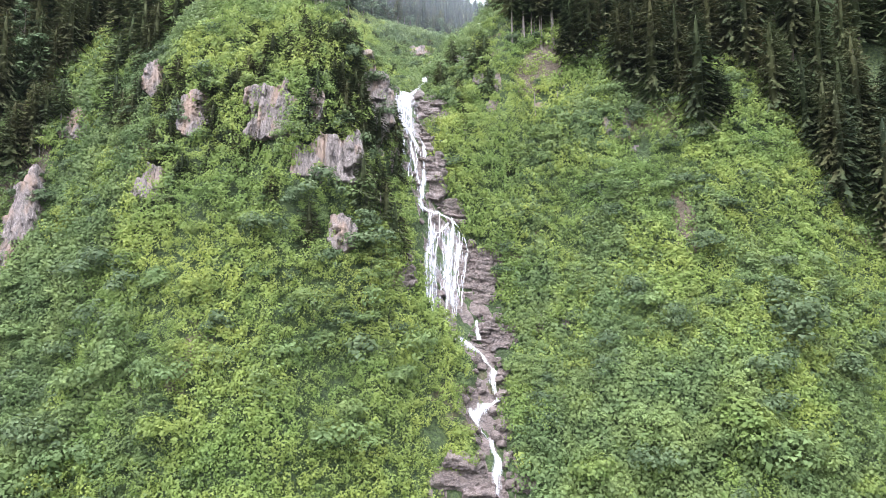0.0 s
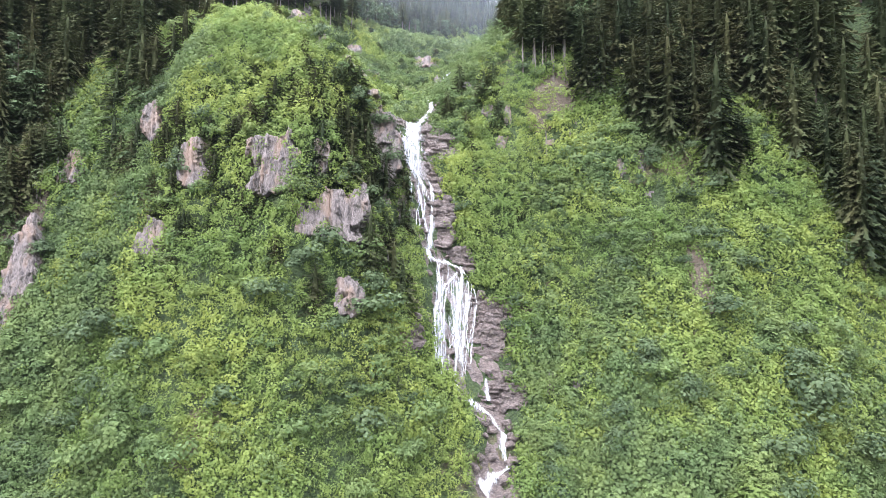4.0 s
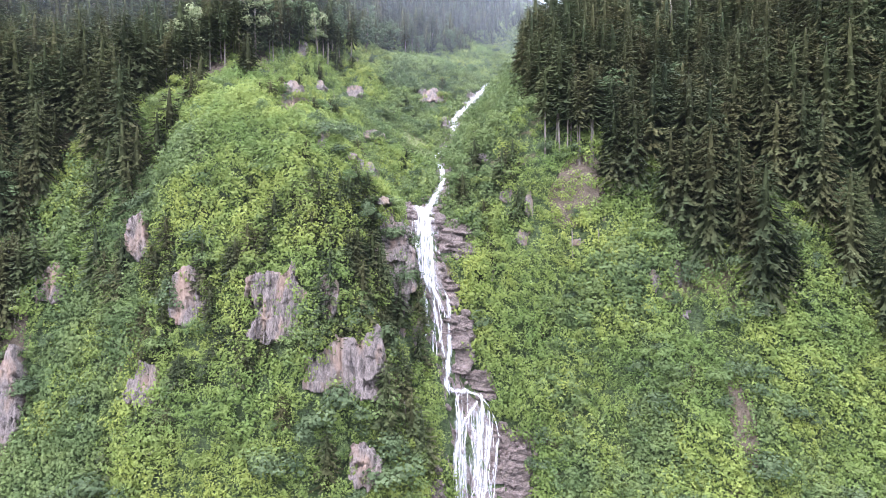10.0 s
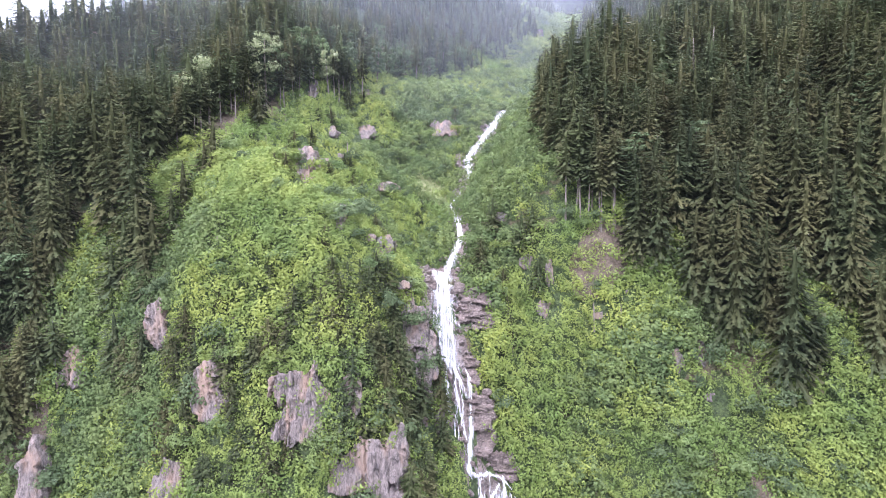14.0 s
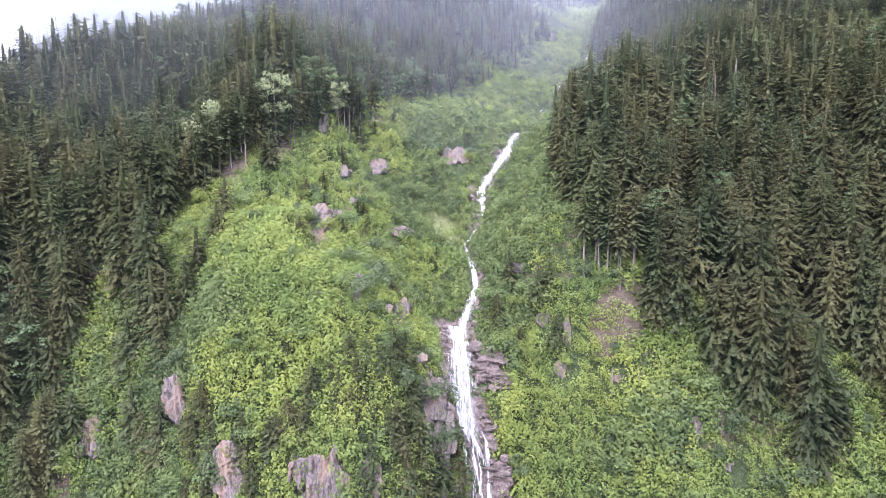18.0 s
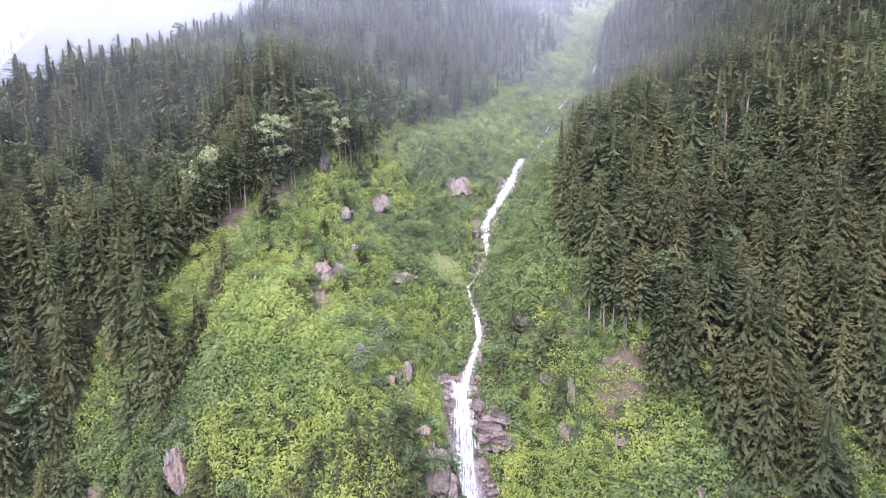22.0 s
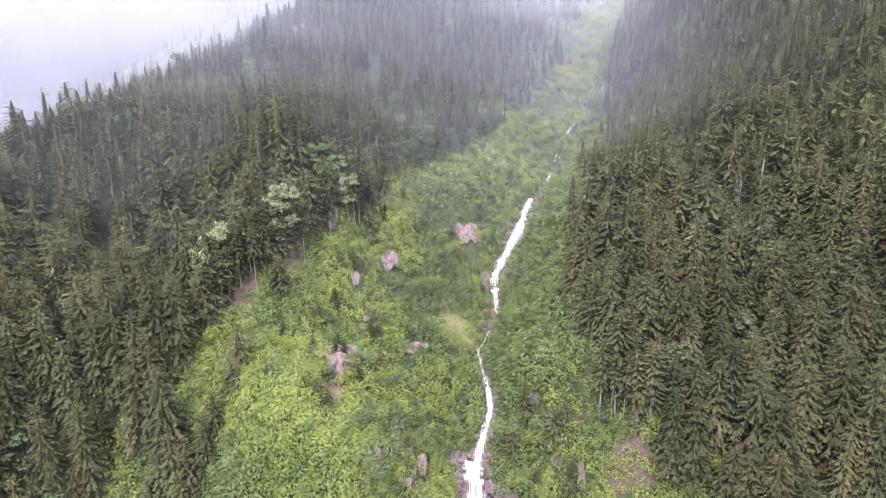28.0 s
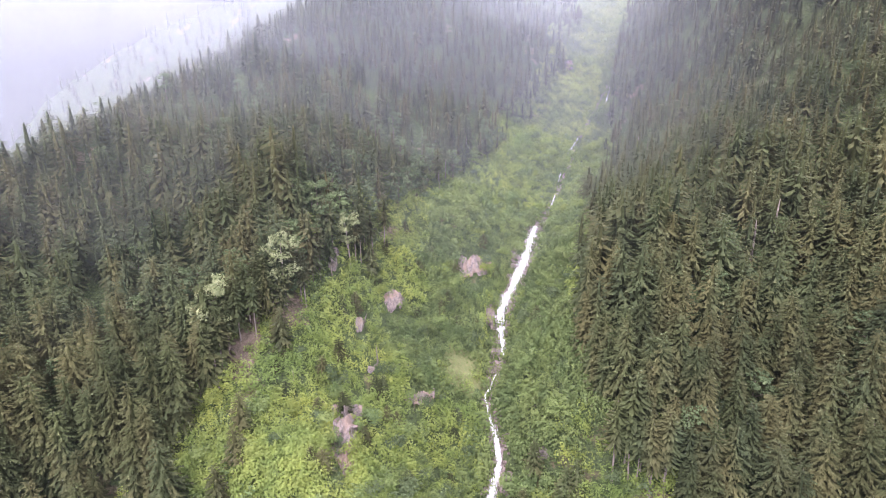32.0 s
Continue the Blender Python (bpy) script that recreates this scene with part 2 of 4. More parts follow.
def spread(templates, x, y, z, turn, tall, wide, pick):
    """One pair of arrays out of many copies of the templates, each turned about z and scaled."""
    vs, fs, base = [], [], 0
    for k, (tv, tf) in enumerate(templates):
        m = np.flatnonzero(pick == k)
        if not len(m):
            continue
        c, s = np.cos(turn[m])[:, None], np.sin(turn[m])[:, None]
        w = wide[m][:, None]
        vx = (tv[:, 0] * c - tv[:, 1] * s) * w + x[m][:, None]
        vy = (tv[:, 0] * s + tv[:, 1] * c) * w + y[m][:, None]
        vz = tv[:, 2] * tall[m][:, None] + z[m][:, None]
        vs.append(np.stack([vx, vy, vz], -1).reshape(-1, 3))
        fs.append((tf[None] + (np.arange(len(m)) * len(tv))[:, None, None]).reshape(-1, tf.shape[1]) + base)
        base += len(m) * len(tv)
    return np.concatenate(vs), np.concatenate(fs)


def kite(vs, fs, b, way, length, width, droop, roof):
    """A pointed bough of needles: two faces that meet in a ridge, widest near its outer third."""
    side = np.array([-way[1], way[0], 0.0])
    mid = b + way * length * 0.58 + np.array([0, 0, -droop * length * 0.45])
    tip = b + way * length + np.array([0, 0, -droop * length])
    k = len(vs)
    low = np.array([0, 0, -roof * width])
    vs += [b, mid + side * width + low, tip, mid - side * width + low]
    fs += [(k, k + 1, k + 2), (k, k + 2, k + 3)]


def spruce_crown(rng, levels, per, twigs=2, bare=0.05, radius=0.19, taper=0.62, sides=6, spray=0.10):
    """A crown of unit height: whorls of drooping boughs round a dark core, broad below a blunt cone, ragged at the outline."""
    vs, fs = [], []
    lop, dent = rng.random() * 6.28, rng.random() * 6.28

    def outline(h):
        return radius * min(1.0, (1 - h) / taper) ** 0.68 * (0.78 + 0.22 * min(1, max(0.0, h - bare) * 6))

    for i in range(levels):
        h0 = bare + (0.98 - bare) * ((i + 0.5) / levels) ** 0.80
        cone = outline(h0)
        n = max(5, round(per * (0.45 + 0.55 * cone / radius)))
        gust = 0.80 + 0.36 * rng.random()
        for k in range(n):
            h = min(0.985, h0 + rng.normal(0, 0.5 / levels))
            a = 6.283 * (k + 0.8 * rng.random()) / n + i * 2.4
            r = cone * gust * (0.72 + 0.42 * rng.random()) * (1 + 0.12 * math.cos(a - lop) + 0.09 * math.cos(3 * a + dent + h * 9)) + 0.016
            way = np.array([math.cos(a), math.sin(a), 0.0])
            droop = 0.80 - 0.75 * h + 0.22 * rng.normal()
            root = np.array([0, 0, h - droop * r * 0.1]) + way * r * 0.18
            fall = np.array([way[0], way[1], -droop])
            kite(vs, fs, root, way, r * 0.84, r * spray * (0.35 if twigs else 1.0) + 0.002, droop, rng.uniform(0.3, 0.9))
            # side twigs, like a feather
            for t in range(twigs):
                f = 0.22 + 0.60 * (t + rng.random()) / twigs
                at = root + fall * r * f
                span = fall * r * (0.30 / max(twigs, 2) + 0.035)
                for flank in (-1, 1):
                    turn = a + flank * rng.uniform(0.55, 1.1)
                    reach = r * spray * (1.5 - 0.9 * f) * rng.uniform(0.7, 1.4) + 0.006
                    k0 = len(vs)
                    vs += [at - span, at + span, at + np.array([math.cos(turn), math.sin(turn), -rng.uniform(0.15, 0.9)]) * reach]
                    fs.append((k0, k0 + 1, k0 + 2))
    # the dense heart of the crown
    k, rings = len(vs), 4
    for ring in range(rings):
        h = bare + 0.02 + (0.84 - bare) * ring / (rings - 1)
        cone = 0.26 * outline(h)
        for j in range(sides):
            r = cone * rng.uniform(0.7, 1.3)
            vs.append(np.array([math.cos(j * 6.283 / sides + ring) * r, math.sin(j * 6.283 / sides + ring) * r, h + rng.normal(0, 0.015)]))
        if ring:
            b = k + (ring - 1) * sides
            for j in range(sides):
                fs += [(b + j, b + (j + 1) % sides, b + sides + j), (b + (j + 1) % sides, b + sides + (j + 1) % sides, b + sides + j)]
    vs.append(np.array([0, 0, 0.93]))
    fs += [(k + (rings - 1) * sides + j, k + (rings - 1) * sides + (j + 1) % sides, k + rings * sides) for j in range(sides)]
    return np.array(vs), np.array(fs)


def stem(path, radii, sides=7):
    """A tapered tube along a path of points."""
    vs, fs = [], []
    for i, (p, r) in enumerate(zip(path, radii)):
        for j in range(sides):
            a = 6.283 * j / sides
            vs.append((p[0] + r * math.cos(a), p[1] + r * math.sin(a), p[2]))
        if i:
            k = (i - 1) * sides
            fs += [(k + j, k + (j + 1) % sides, k + sides + (j + 1) % sides, k + sides + j) for j in range(sides)]
    return np.array(vs), np.array(fs)


def leaf_cloud(rng, centres, radii, count, size, flat=0.8, small=False):
    """Many small bent leaves over the outside of clumps."""
    centres, radii = np.asarray(centres, float), np.asarray(radii, float)
    share = radii ** 2 / (radii ** 2).sum()
    which = rng.choice(len(radii), count, p=share)
    d = rng.normal(size=(count, 3))
    d[:, 2] = np.abs(d[:, 2]) * 0.9 - 0.25
    d /= np.linalg.norm(d, axis=1)[:, None]
    p = centres[which] + d * radii[which][:, None] * (0.72 + 0.36 * rng.random((count, 1))) * np.array([1, 1, flat])
    nrm = d + rng.normal(0, 0.17, (count, 3)) + np.array([0, 0, 0.35])
    nrm /= np.linalg.norm(nrm, axis=1)[:, None]
    t = np.cross(nrm, rng.normal(size=(count, 3)))
    t /= np.linalg.norm(t, axis=1)[:, None]
    b = np.cross(nrm, t)
    s = (size * (0.6 + 0.8 * rng.random(count)))[:, None]
    if small:
        three = np.stack([p - t * s - b * s * 0.3, p + t * s * 0.8 - b * s * 0.5, p + b * s * 0.9 + nrm * s * 0.15], 1)
        return three.reshape(-1, 3), np.arange(count * 3).reshape(-1, 3)
    quad = np.stack([p - t * s, p - b * s * 0.55 + nrm * s * 0.12, p + t * s, p + b * s * 0.55 + nrm * s * 0.12], 1)
    return quad.reshape(-1, 3), np.arange(count * 4).reshape(-1, 4)


# ---- the ground ----
def ground_material():
    mat, n, l, p = shader("herbs_and_soil")
    herbs = mixed(n, l, grain(n, l, 9.0), (0.060, 0.100, 0.030), (0.092, 0.130, 0.038))
    herbs = mixed(n, l, grain(n, l, 0.55, 4, 0.75, (1, 1, 1), 0.42, 0.58), (0.036, 0.060, 0.021), herbs)
    soil = mixed(n, l, grain(n, l, 1.5, 6, 0.7), (0.10, 0.075, 0.045), (0.24, 0.19, 0.13))
    l.new(mixed(n, l, grain(n, l, 22.0, 5, 0.65, (1, 1, 1), 0.6, 0.66), herbs, soil), p.inputs["Base Color"])
    p.inputs["Roughness"].default_value = 0.95
    relief = n.new("ShaderNodeBump")
    relief.inputs["Strength"].default_value, relief.inputs["Distance"].default_value = 1.0, 0.7
    l.new(grain(n, l, 0.7, 8, 0.7), relief.inputs["Height"])
    l.new(relief.outputs[0], p.inputs["Normal"])
    return mat


ground = sheet("ground", np.r_[np.linspace(-3200, -420, 14), np.linspace(-400, -150, 32), np.linspace(-146, 146, 196), np.linspace(150, 400, 30), np.linspace(430, 3200, 14)],
               np.r_[np.linspace(-1500, 40, 16), np.linspace(50, 230, 170), np.linspace(232, 420, 76), np.linspace(430, 1000, 50), np.linspace(1060, 3500, 14)], ground_material())
tagged(ground, "steep green mountainside with a stream gully", "mountainside", kind="structure")

def line_of(points, step=0.6):
    """x, y and width along a polyline, at even steps."""
    p = np.array(points, float)
    run = np.r_[0, np.cumsum(np.hypot(*np.diff(p[:, :2], axis=0).T))]
    t = np.arange(0, run[-1] + step, step)
    q = np.stack([np.interp(t, run, p[:, k]) for k in range(3)], 1)
    for _ in range(2):
        q[1:-1] = (q[:-2] + 2 * q[1:-1] + q[2:]) / 4
    return q


BED = [(53.3, 287.2, 1.8), (33.3, 260.0, 2.1), (20.3, 231.5, 2.3), (11.1, 213.1, 5.2), (7.2, 202.7, 5.6), (0.5, 192.7, 6.0), (-1.8, 183.7, 4.6), (-5.2, 170.9, 3.2), (-6.7, 168.5, 3.2), (-5.1, 158.7, 4.6), (-5.2, 151.7, 4.9), (-7.5, 145.1, 6.2), (-10.1, 144.0, 7.0), (-8.1, 131.0, 10.1), (-7.2, 125.1, 8.4), (-5.5, 123.3, 8.5), (-3.8, 121.9, 8.9), (-2.8, 118.9, 8.2), (0.6, 119.0, 10.2), (1.2, 115.5, 12.0), (2.2, 112.4, 13.7), (3.6, 109.4, 12.3), (5.6, 108.4, 8.1), (8.4, 106.3, 4.9), (8.2, 103.3, 5.0), (6.2, 100.4, 6.5), (6.4, 98.4, 6.4), (8.3, 96.8, 5.4), (8.4, 94.6, 5.3), (7.9, 92.1, 6.0), (8.3, 80.0, 6.0)]


def in_bed(x, y, margin=0.2):
    """Whether a place lies in the rocky bed of the stream."""
    hit = np.zeros(np.shape(x), bool)
    for lx, ly, lw in line_of(BED, 0.8):
        hit |= (np.abs(x - lx) < lw / 2 + margin) & (np.abs(y - ly) < 0.7)
    return hit


# ---- woods ----
WOOD_LEFT_Y = [95, 112, 120, 128, 133, 144, 158, 165, 172, 182, 196, 215, 232, 255, 290, 350, 500, 900]
WOOD_LEFT_X = [-110, -92, -83, -81, -70, -69, -65, -57, -51, -46, -39, -27, -7, 11, 35, 55, 100, 185]
WOOD_RIGHT_Y = [100, 130, 148, 162, 195, 228, 264, 300, 420, 900]
WOOD_RIGHT_D = [40, 25, 22, 21, 18, 12, 7, 7, 14, 20]
WOOD_FOOT_X = [13, 24, 30, 40, 47, 54, 65, 73, 75.5, 78, 110, 260]
WOOD_FOOT_Y = [148, 141, 131, 124, 121, 117, 112, 108.5, 103, 97, 90, 84]
GREY_FACES = [(-81.9, 112.0, 75.8, 5.0, 19.0), (-55.2, 109.4, 84.0, 5.6, 6.3), (-48.8, 112.4, 98.5, 5.4, 7.6), (-32.6, 107.9, 97.2, 7.5, 10.8), (-21.8, 105.5, 87.4, 11.0, 8.4), (-16.9, 107.6, 88.7, 3.4, 9.3), (-15.6, 121.1, 107.5, 6.0, 10.0), (-13.6, 117.4, 95.3, 3.4, 7.9), (-17.6, 101.4, 73.6, 4.6, 5.6), (-24.4, 108.6, 98.5, 3.4, 6.0), (-37.9, 135.4, 135.8, 4.6, 13.5), (-9.0, 198.8, 151.7, 7.6, 9.6), (-30.6, 181.2, 148.8, 4.4, 9.8), (-24.1, 159.3, 133.2, 5.4, 4.8), (-60.9, 119.7, 108.9, 3.3, 7.6), (-78.7, 122.8, 99.5, 4.4, 6.0), (-12.9, 119.5, 101.5, 4.6, 9.5), (-19.4, 117.5, 105.5, 3.8, 6.5), (-10.9, 117.8, 90.6, 3.0, 7.5), (-26.6, 105.2, 79.5, 3.2, 6.5)]
PALE_FACES = [(35.3, 122.6, 99.6, 2.6, 5.2), (39.7, 122.4, 101.1, 2.5, 5.8), (40.3, 119.3, 93.7, 3.6, 2.8), (17.9, 109.2, 58.3, 3.4, 4.8), (22.2, 106.8, 58.1, 1.9, 3.3), (22.1, 130.0, 106.9, 4.2, 1.8), (9.0, 139.0, 116.9, 5.0, 3.8), (13.2, 136.0, 115.0, 2.8, 7.2), (12.1, 133.0, 107.6, 5.4, 4.6), (27.5, 130.9, 110.9, 4.6, 3.4), (5.1, 130.6, 100.5, 1.7, 5.4), (-20.2, 130.7, 122.0, 3.4, 4.4), (-27.9, 123.0, 127.3, 2.2, 4.6), (-22.6, 122.7, 123.4, 3.6, 2.0), (-16.4, 120.0, 115.0, 4.6, 2.2), (-34.1, 160.2, 141.0, 3.4, 2.6), (-57.7, 128.0, 126.2, 2.1, 3.0), (-51.1, 122.6, 123.7, 2.6, 2.3), (-37.5, 169.7, 148.1, 2.6, 3.8), (-45.0, 181.0, 160.8, 3.0, 5.4), (4.2, 148.2, 126.1, 4.2, 2.4), (-1.3, 95.4, 41.0, 3.2, 2.6), (-45.7, 115.8, 109.9, 1.6, 1.9), (-39.1, 107.8, 93.0, 2.0, 3.0), (34.1, 291.3, 204.3, 10.1, 4.6)]
WET_FACES = [(-2.2, 135.2, 107.2, 8.6, 9.0), (8.6, 115.6, 66.0, 6.0, 8.4), (9.4, 117.5, 70.0, 4.8, 5.4), (-0.2, 123.4, 82.6, 7.4, 4.6), (-2.6, 126.6, 91.0, 5.0, 9.0), (9.8, 110.8, 56.0, 7.4, 5.2), (-6.6, 106.6, 66.9, 3.4, 5.4), (2.6, 91.6, 33.6, 9.5, 8.5), (12.2, 92.5, 33.2, 4.4, 3.6), (-12.6, 136.2, 112.4, 4.0, 4.6), (4.4, 203.0, 150.8, 3.0, 6.4), (-4.2, 188.5, 140.9, 2.4, 5.4), (-2.6, 156.1, 122.8, 2.0, 5.4), (-3.2, 122.2, 88.0, 8.0, 11.0), (1.7, 121.0, 80.3, 7.0, 5.0), (6.7, 115.0, 64.9, 9.0, 10.5), (8.9, 109.5, 55.0, 10.0, 6.0), (-4.7, 126.9, 96.9, 5.0, 6.0), (5.4, 117.5, 70.5, 5.0, 6.0)]
BARE = [(23.5, 135.6, 5.5, 2.6), (-12.7, 174, 4.4, 4.8), (45.3, 110, 1.8, 3.2), (-62.5, 159, 3.2, 5.0), (-54, 168.5, 4.6, 3.6), (-86, 119, 4.0, 3.2)]


def wooded(x, y):
    left = x < np.interp(y, WOOD_LEFT_Y, WOOD_LEFT_X) + 3 * ripple(x, y, 9, 5)
    right = (x - stream_x(y) > np.interp(y, WOOD_RIGHT_Y, WOOD_RIGHT_D) + 3 * ripple(x, y, 9, 6)) & (y > np.interp(x, WOOD_FOOT_X, WOOD_FOOT_Y) + 2 * ripple(x, y, 7, 7))
    return left | right


def bare(x, y):
    hit = np.zeros(np.shape(x), bool)
    for bx, by, rx, ry in BARE:
        hit |= ((x - bx) / rx) ** 2 + ((y - by) / ry) ** 2 < 1 + 0.5 * ripple(x, y, 2, 9)
    return hit


def scatter(rng, x0, x1, y0, y1, step, step_y):
    gx, gy = np.meshgrid(np.arange(x0, x1, step), np.arange(y0, y1, step_y))
    x, y = gx.ravel() + rng.uniform(-0.5, 0.5, gx.size) * step, gy.ravel() + rng.uniform(-0.5, 0.5, gx.size) * step_y
    return x, y


def spruce_tall(rng, x, y):
    grown = 19.0 - 10.0 * np.clip((y - 140) / 85, 0, 1) + 4.5 * (x > 0) * (y < 135)
    return grown * (1 + 0.12 * ripple(x, y, 25, 11) + rng.normal(0, 0.2, len(x)))


rng = np.random.default_rng(7)
near_crowns = [spruce_crown(rng, 30, 12, 4, rng.uniform(0.02, 0.08), rng.uniform(0.145, 0.18), rng.uniform(0.55, 0.8), 5, 0.145) for _ in range(9)]
mid_crowns = [spruce_crown(rng, 23, 11, 2, rng.uniform(0.02, 0.08), rng.uniform(0.145, 0.185), rng.uniform(0.5, 0.8), 5, 0.155) for _ in range(12)]
back_crowns = [spruce_crown(rng, 16, 10, 0, 0.05, rng.uniform(0.15, 0.195), rng.uniform(0.5, 0.75), 4, 0.105) for _ in range(9)]
far_crowns = [spruce_crown(rng, 5, 5, 0, 0.03, 0.21, 0.6, 4, 0.22) for _ in range(4)]

bands = [scatter(rng, *band) for band in ((-140, 140, 95, 155, 5.7, 4.1), (-150, 150, 155, 185, 4.7, 3.8), (-165, 150, 185, 220, 3.9, 3.4), (-175, 160, 220, 335, 3.8, 3.6))]
x, y = np.concatenate([b[0] for b in bands]), np.concatenate([b[1] for b in bands])
keep = wooded(x, y) & (rng.random(len(x)) < 0.95) & ~((x < 0) & (-95 * (x + 134) + 48 * (y - 223) > 25 * 106))
x, y = x[keep], y[keep]
tall = np.clip(spruce_tall(rng, x, y), 5.5, 27)
edge = (y < 155) & (x < 95) & (x > -108)
order = np.flatnonzero(edge)[:300]
near = np.zeros(len(x), bool)
near[order] = True
for name, m, kinds, label in (("spruce_wood", ~near & (y < 172), mid_crowns, "dense dark green spruce forest on steep slopes"), ("upper_spruce_wood", ~near & (y >= 172), back_crowns, "dense spruce forest high on the mountainside")):
    n = m.sum()
    wood = put(name, *spread(kinds, x[m], y[m], height(x[m], y[m]) - 0.4, rng.random(n) * 6.28, tall[m], tall[m] ** 0.8 * np.where(y[m] > 172, 2.15, 1.86) * rng.uniform(0.85, 1.2, n), rng.integers(0, len(kinds), n)), NEEDLES)
    tagged(wood, label, "forest", kind="stuff")

trunk_v, trunk_f = stem([(0, 0, -0.04), (0, 0, 0.1), (0, 0, 0.5), (0, 0, 0.95)], (0.014, 0.011, 0.007, 0.001))


def stand(kinds, k, x, y, tall, wide, sink=0.3):
    """The k-th copy of one of the kinds, set on the ground: the first few are the kinds themselves."""
    m = Matrix.LocRotScale((x, y, float(height(x, y)) - sink), Euler((rng.normal(0, 0.02), rng.normal(0, 0.02), rng.random() * 6.28)), (wide, wide, tall))
    ob = kinds[k] if k < len(kinds) else copy_thing(kinds[k % len(kinds)], Matrix())
    ob.matrix_basis = m
    return ob


spruces = []
for k, (cv, cf) in enumerate(near_crowns):
    tree = tagged(new("spruce_tree"), "tall dark green spruce at the forest edge", "spruce tree", "spruces of the forest edge")
    put("trunk", trunk_v, trunk_f, BARK, tree)
    put("crown", cv, cf, NEEDLES, tree)
    spruces.append(tree)
for k, i in enumerate(order):
    stand(spruces, k, x[i], y[i], tall[i], math.sqrt(tall[i] * 18) * rng.uniform(0.9, 1.25))

x, y = scatter(rng, -640, 420, 335, 880, 10.5, 10.5)
keep = (wooded(x, y) & (y < 520) & (x > -80)) | ((x < -150) & (y > 430)) | ((x > 60) & (y > 620))
x, y = x[keep], y[keep]
far_wood = put("far_spruce_wood", *spread(far_crowns, x, y, height(x, y) - 0.5, rng.random(len(x)) * 6.28, rng.uniform(9, 15, len(x)), rng.uniform(13, 19, len(x)), rng.integers(0, 4, len(x))), NEEDLES)
tagged(far_wood, "misty spruce forest on far mountains", "forest", kind="stuff")

def on_rock(x, y, z):
    hit = np.zeros(np.shape(x), bool)
    for fx, fy, fz, wide, high in GREY_FACES + PALE_FACES + WET_FACES:
        hit |= (np.abs(x - fx) < wide * 0.40) & (z > fz - high * 0.5 - 1.6) & (z < fz + high * 0.25) & (np.abs(y - fy) < 7)
    return hit


# ---- shrubs over the open slopes ----
bush_kinds = []
for k in range(6):
    n = 5
    c = np.stack([rng.normal(0, 0.42, n), rng.normal(0, 0.42, n), rng.uniform(0.15, 0.6, n)], 1)
    bush_kinds.append(leaf_cloud(rng, c, rng.uniform(0.38, 0.62, n), 80, 0.125, small=True))
tip = radians(48)
bush_kinds = [(v @ np.array([[1, 0, 0], [0, math.cos(tip), math.sin(tip)], [0, -math.sin(tip), math.cos(tip)]]), f) for v, f in bush_kinds]
x1, y1 = scatter(rng, -106, 100, 80, 140, 1.25, 0.68)
x2, y2 = scatter(rng, -75, 75, 140, 300, 1.6, 1.25)
x3, y3 = scatter(rng, 0, 150, 300, 520, 3.6, 3.6)
x, y = np.r_[x1, x2, x3], np.r_[y1, y2, y3]
keep = ~(wooded(x - 5, y - 6) & wooded(x + 5, y - 6) & wooded(x, y - 10)) & ~in_bed(x, y, np.where(y > 146, -0.5, 0.9)) & (~bare(x, y) | (rng.random(len(x)) < np.where(y > 173, 0.12, 0.3)))
x, y = x[keep], y[keep]
keep = ~on_rock(x, y, height(x, y)) | (rng.random(len(x)) < 0.09)
x, y = x[keep], y[keep]
big = (1 + 1.2 * (y > 300)) * np.clip(1.5 + 0.55 * ripple(x, y, 9, 21) + 0.4 * rng.random(len(x)), 0.7, 2.7)
tone = 0.8 * ripple(x, y, 18, 31) + 0.7 * ripple(x, y, 6, 32) + rng.normal(0, 0.28, len(x))
for bx, by, r, k in ((-70, 92, 24, 0.55), (26, 92, 14, 0.5), (75, 82, 14, 0.5), (-24, 97, 15, -1.0), (-38, 120, 17, -1.2), (58, 106, 14, -0.9), (-45, 150, 18, -0.9), (8, 195, 12, 0.9), (18, 150, 10, 0.8), (-18, 147, 9, 1.0), (-22, 172, 10, 0.7), (-62, 122, 10, 0.8), (-78, 122, 8, -0.8), (30, 112, 8, 0.6)):
    tone += k * np.exp(-0.5 * ((x - bx) ** 2 + (y - by) ** 2) / r ** 2)
bank_side = x - stream_x(y)
tone += 0.9 * ((bank_side > 2) & (bank_side < 26) & (y > 148) & (y < 320)) * np.clip((y - 148) / 15, 0, 1)
# the thicket swells and creases
swell = 3.6 * np.abs(ripple(x, y, 5.5, 33)) ** 0.8 + 1.3 * np.abs(ripple(x + y * 0.3, y, 2.8, 34)) - 0.8
for name, m, mat, label in (("shrub_thicket", tone < 0.4, SHRUB, "dense yellow-green shrubs on steep slopes"), ("alder_thicket", tone >= 0.4, ALDER, "darker blue-green alder bushes among shrubs")):
    grow = 1.25 if mat is ALDER else 1.0
    tagged(put(name, *spread(bush_kinds, x[m], y[m] - 0.45 * swell[m], height(x[m], y[m]) - 0.15 + 0.45 * swell[m], rng.normal(0, 0.5, m.sum()), big[m] * grow, big[m] * grow, rng.integers(0, 6, m.sum())), mat), label, "shrubs", kind="stuff")

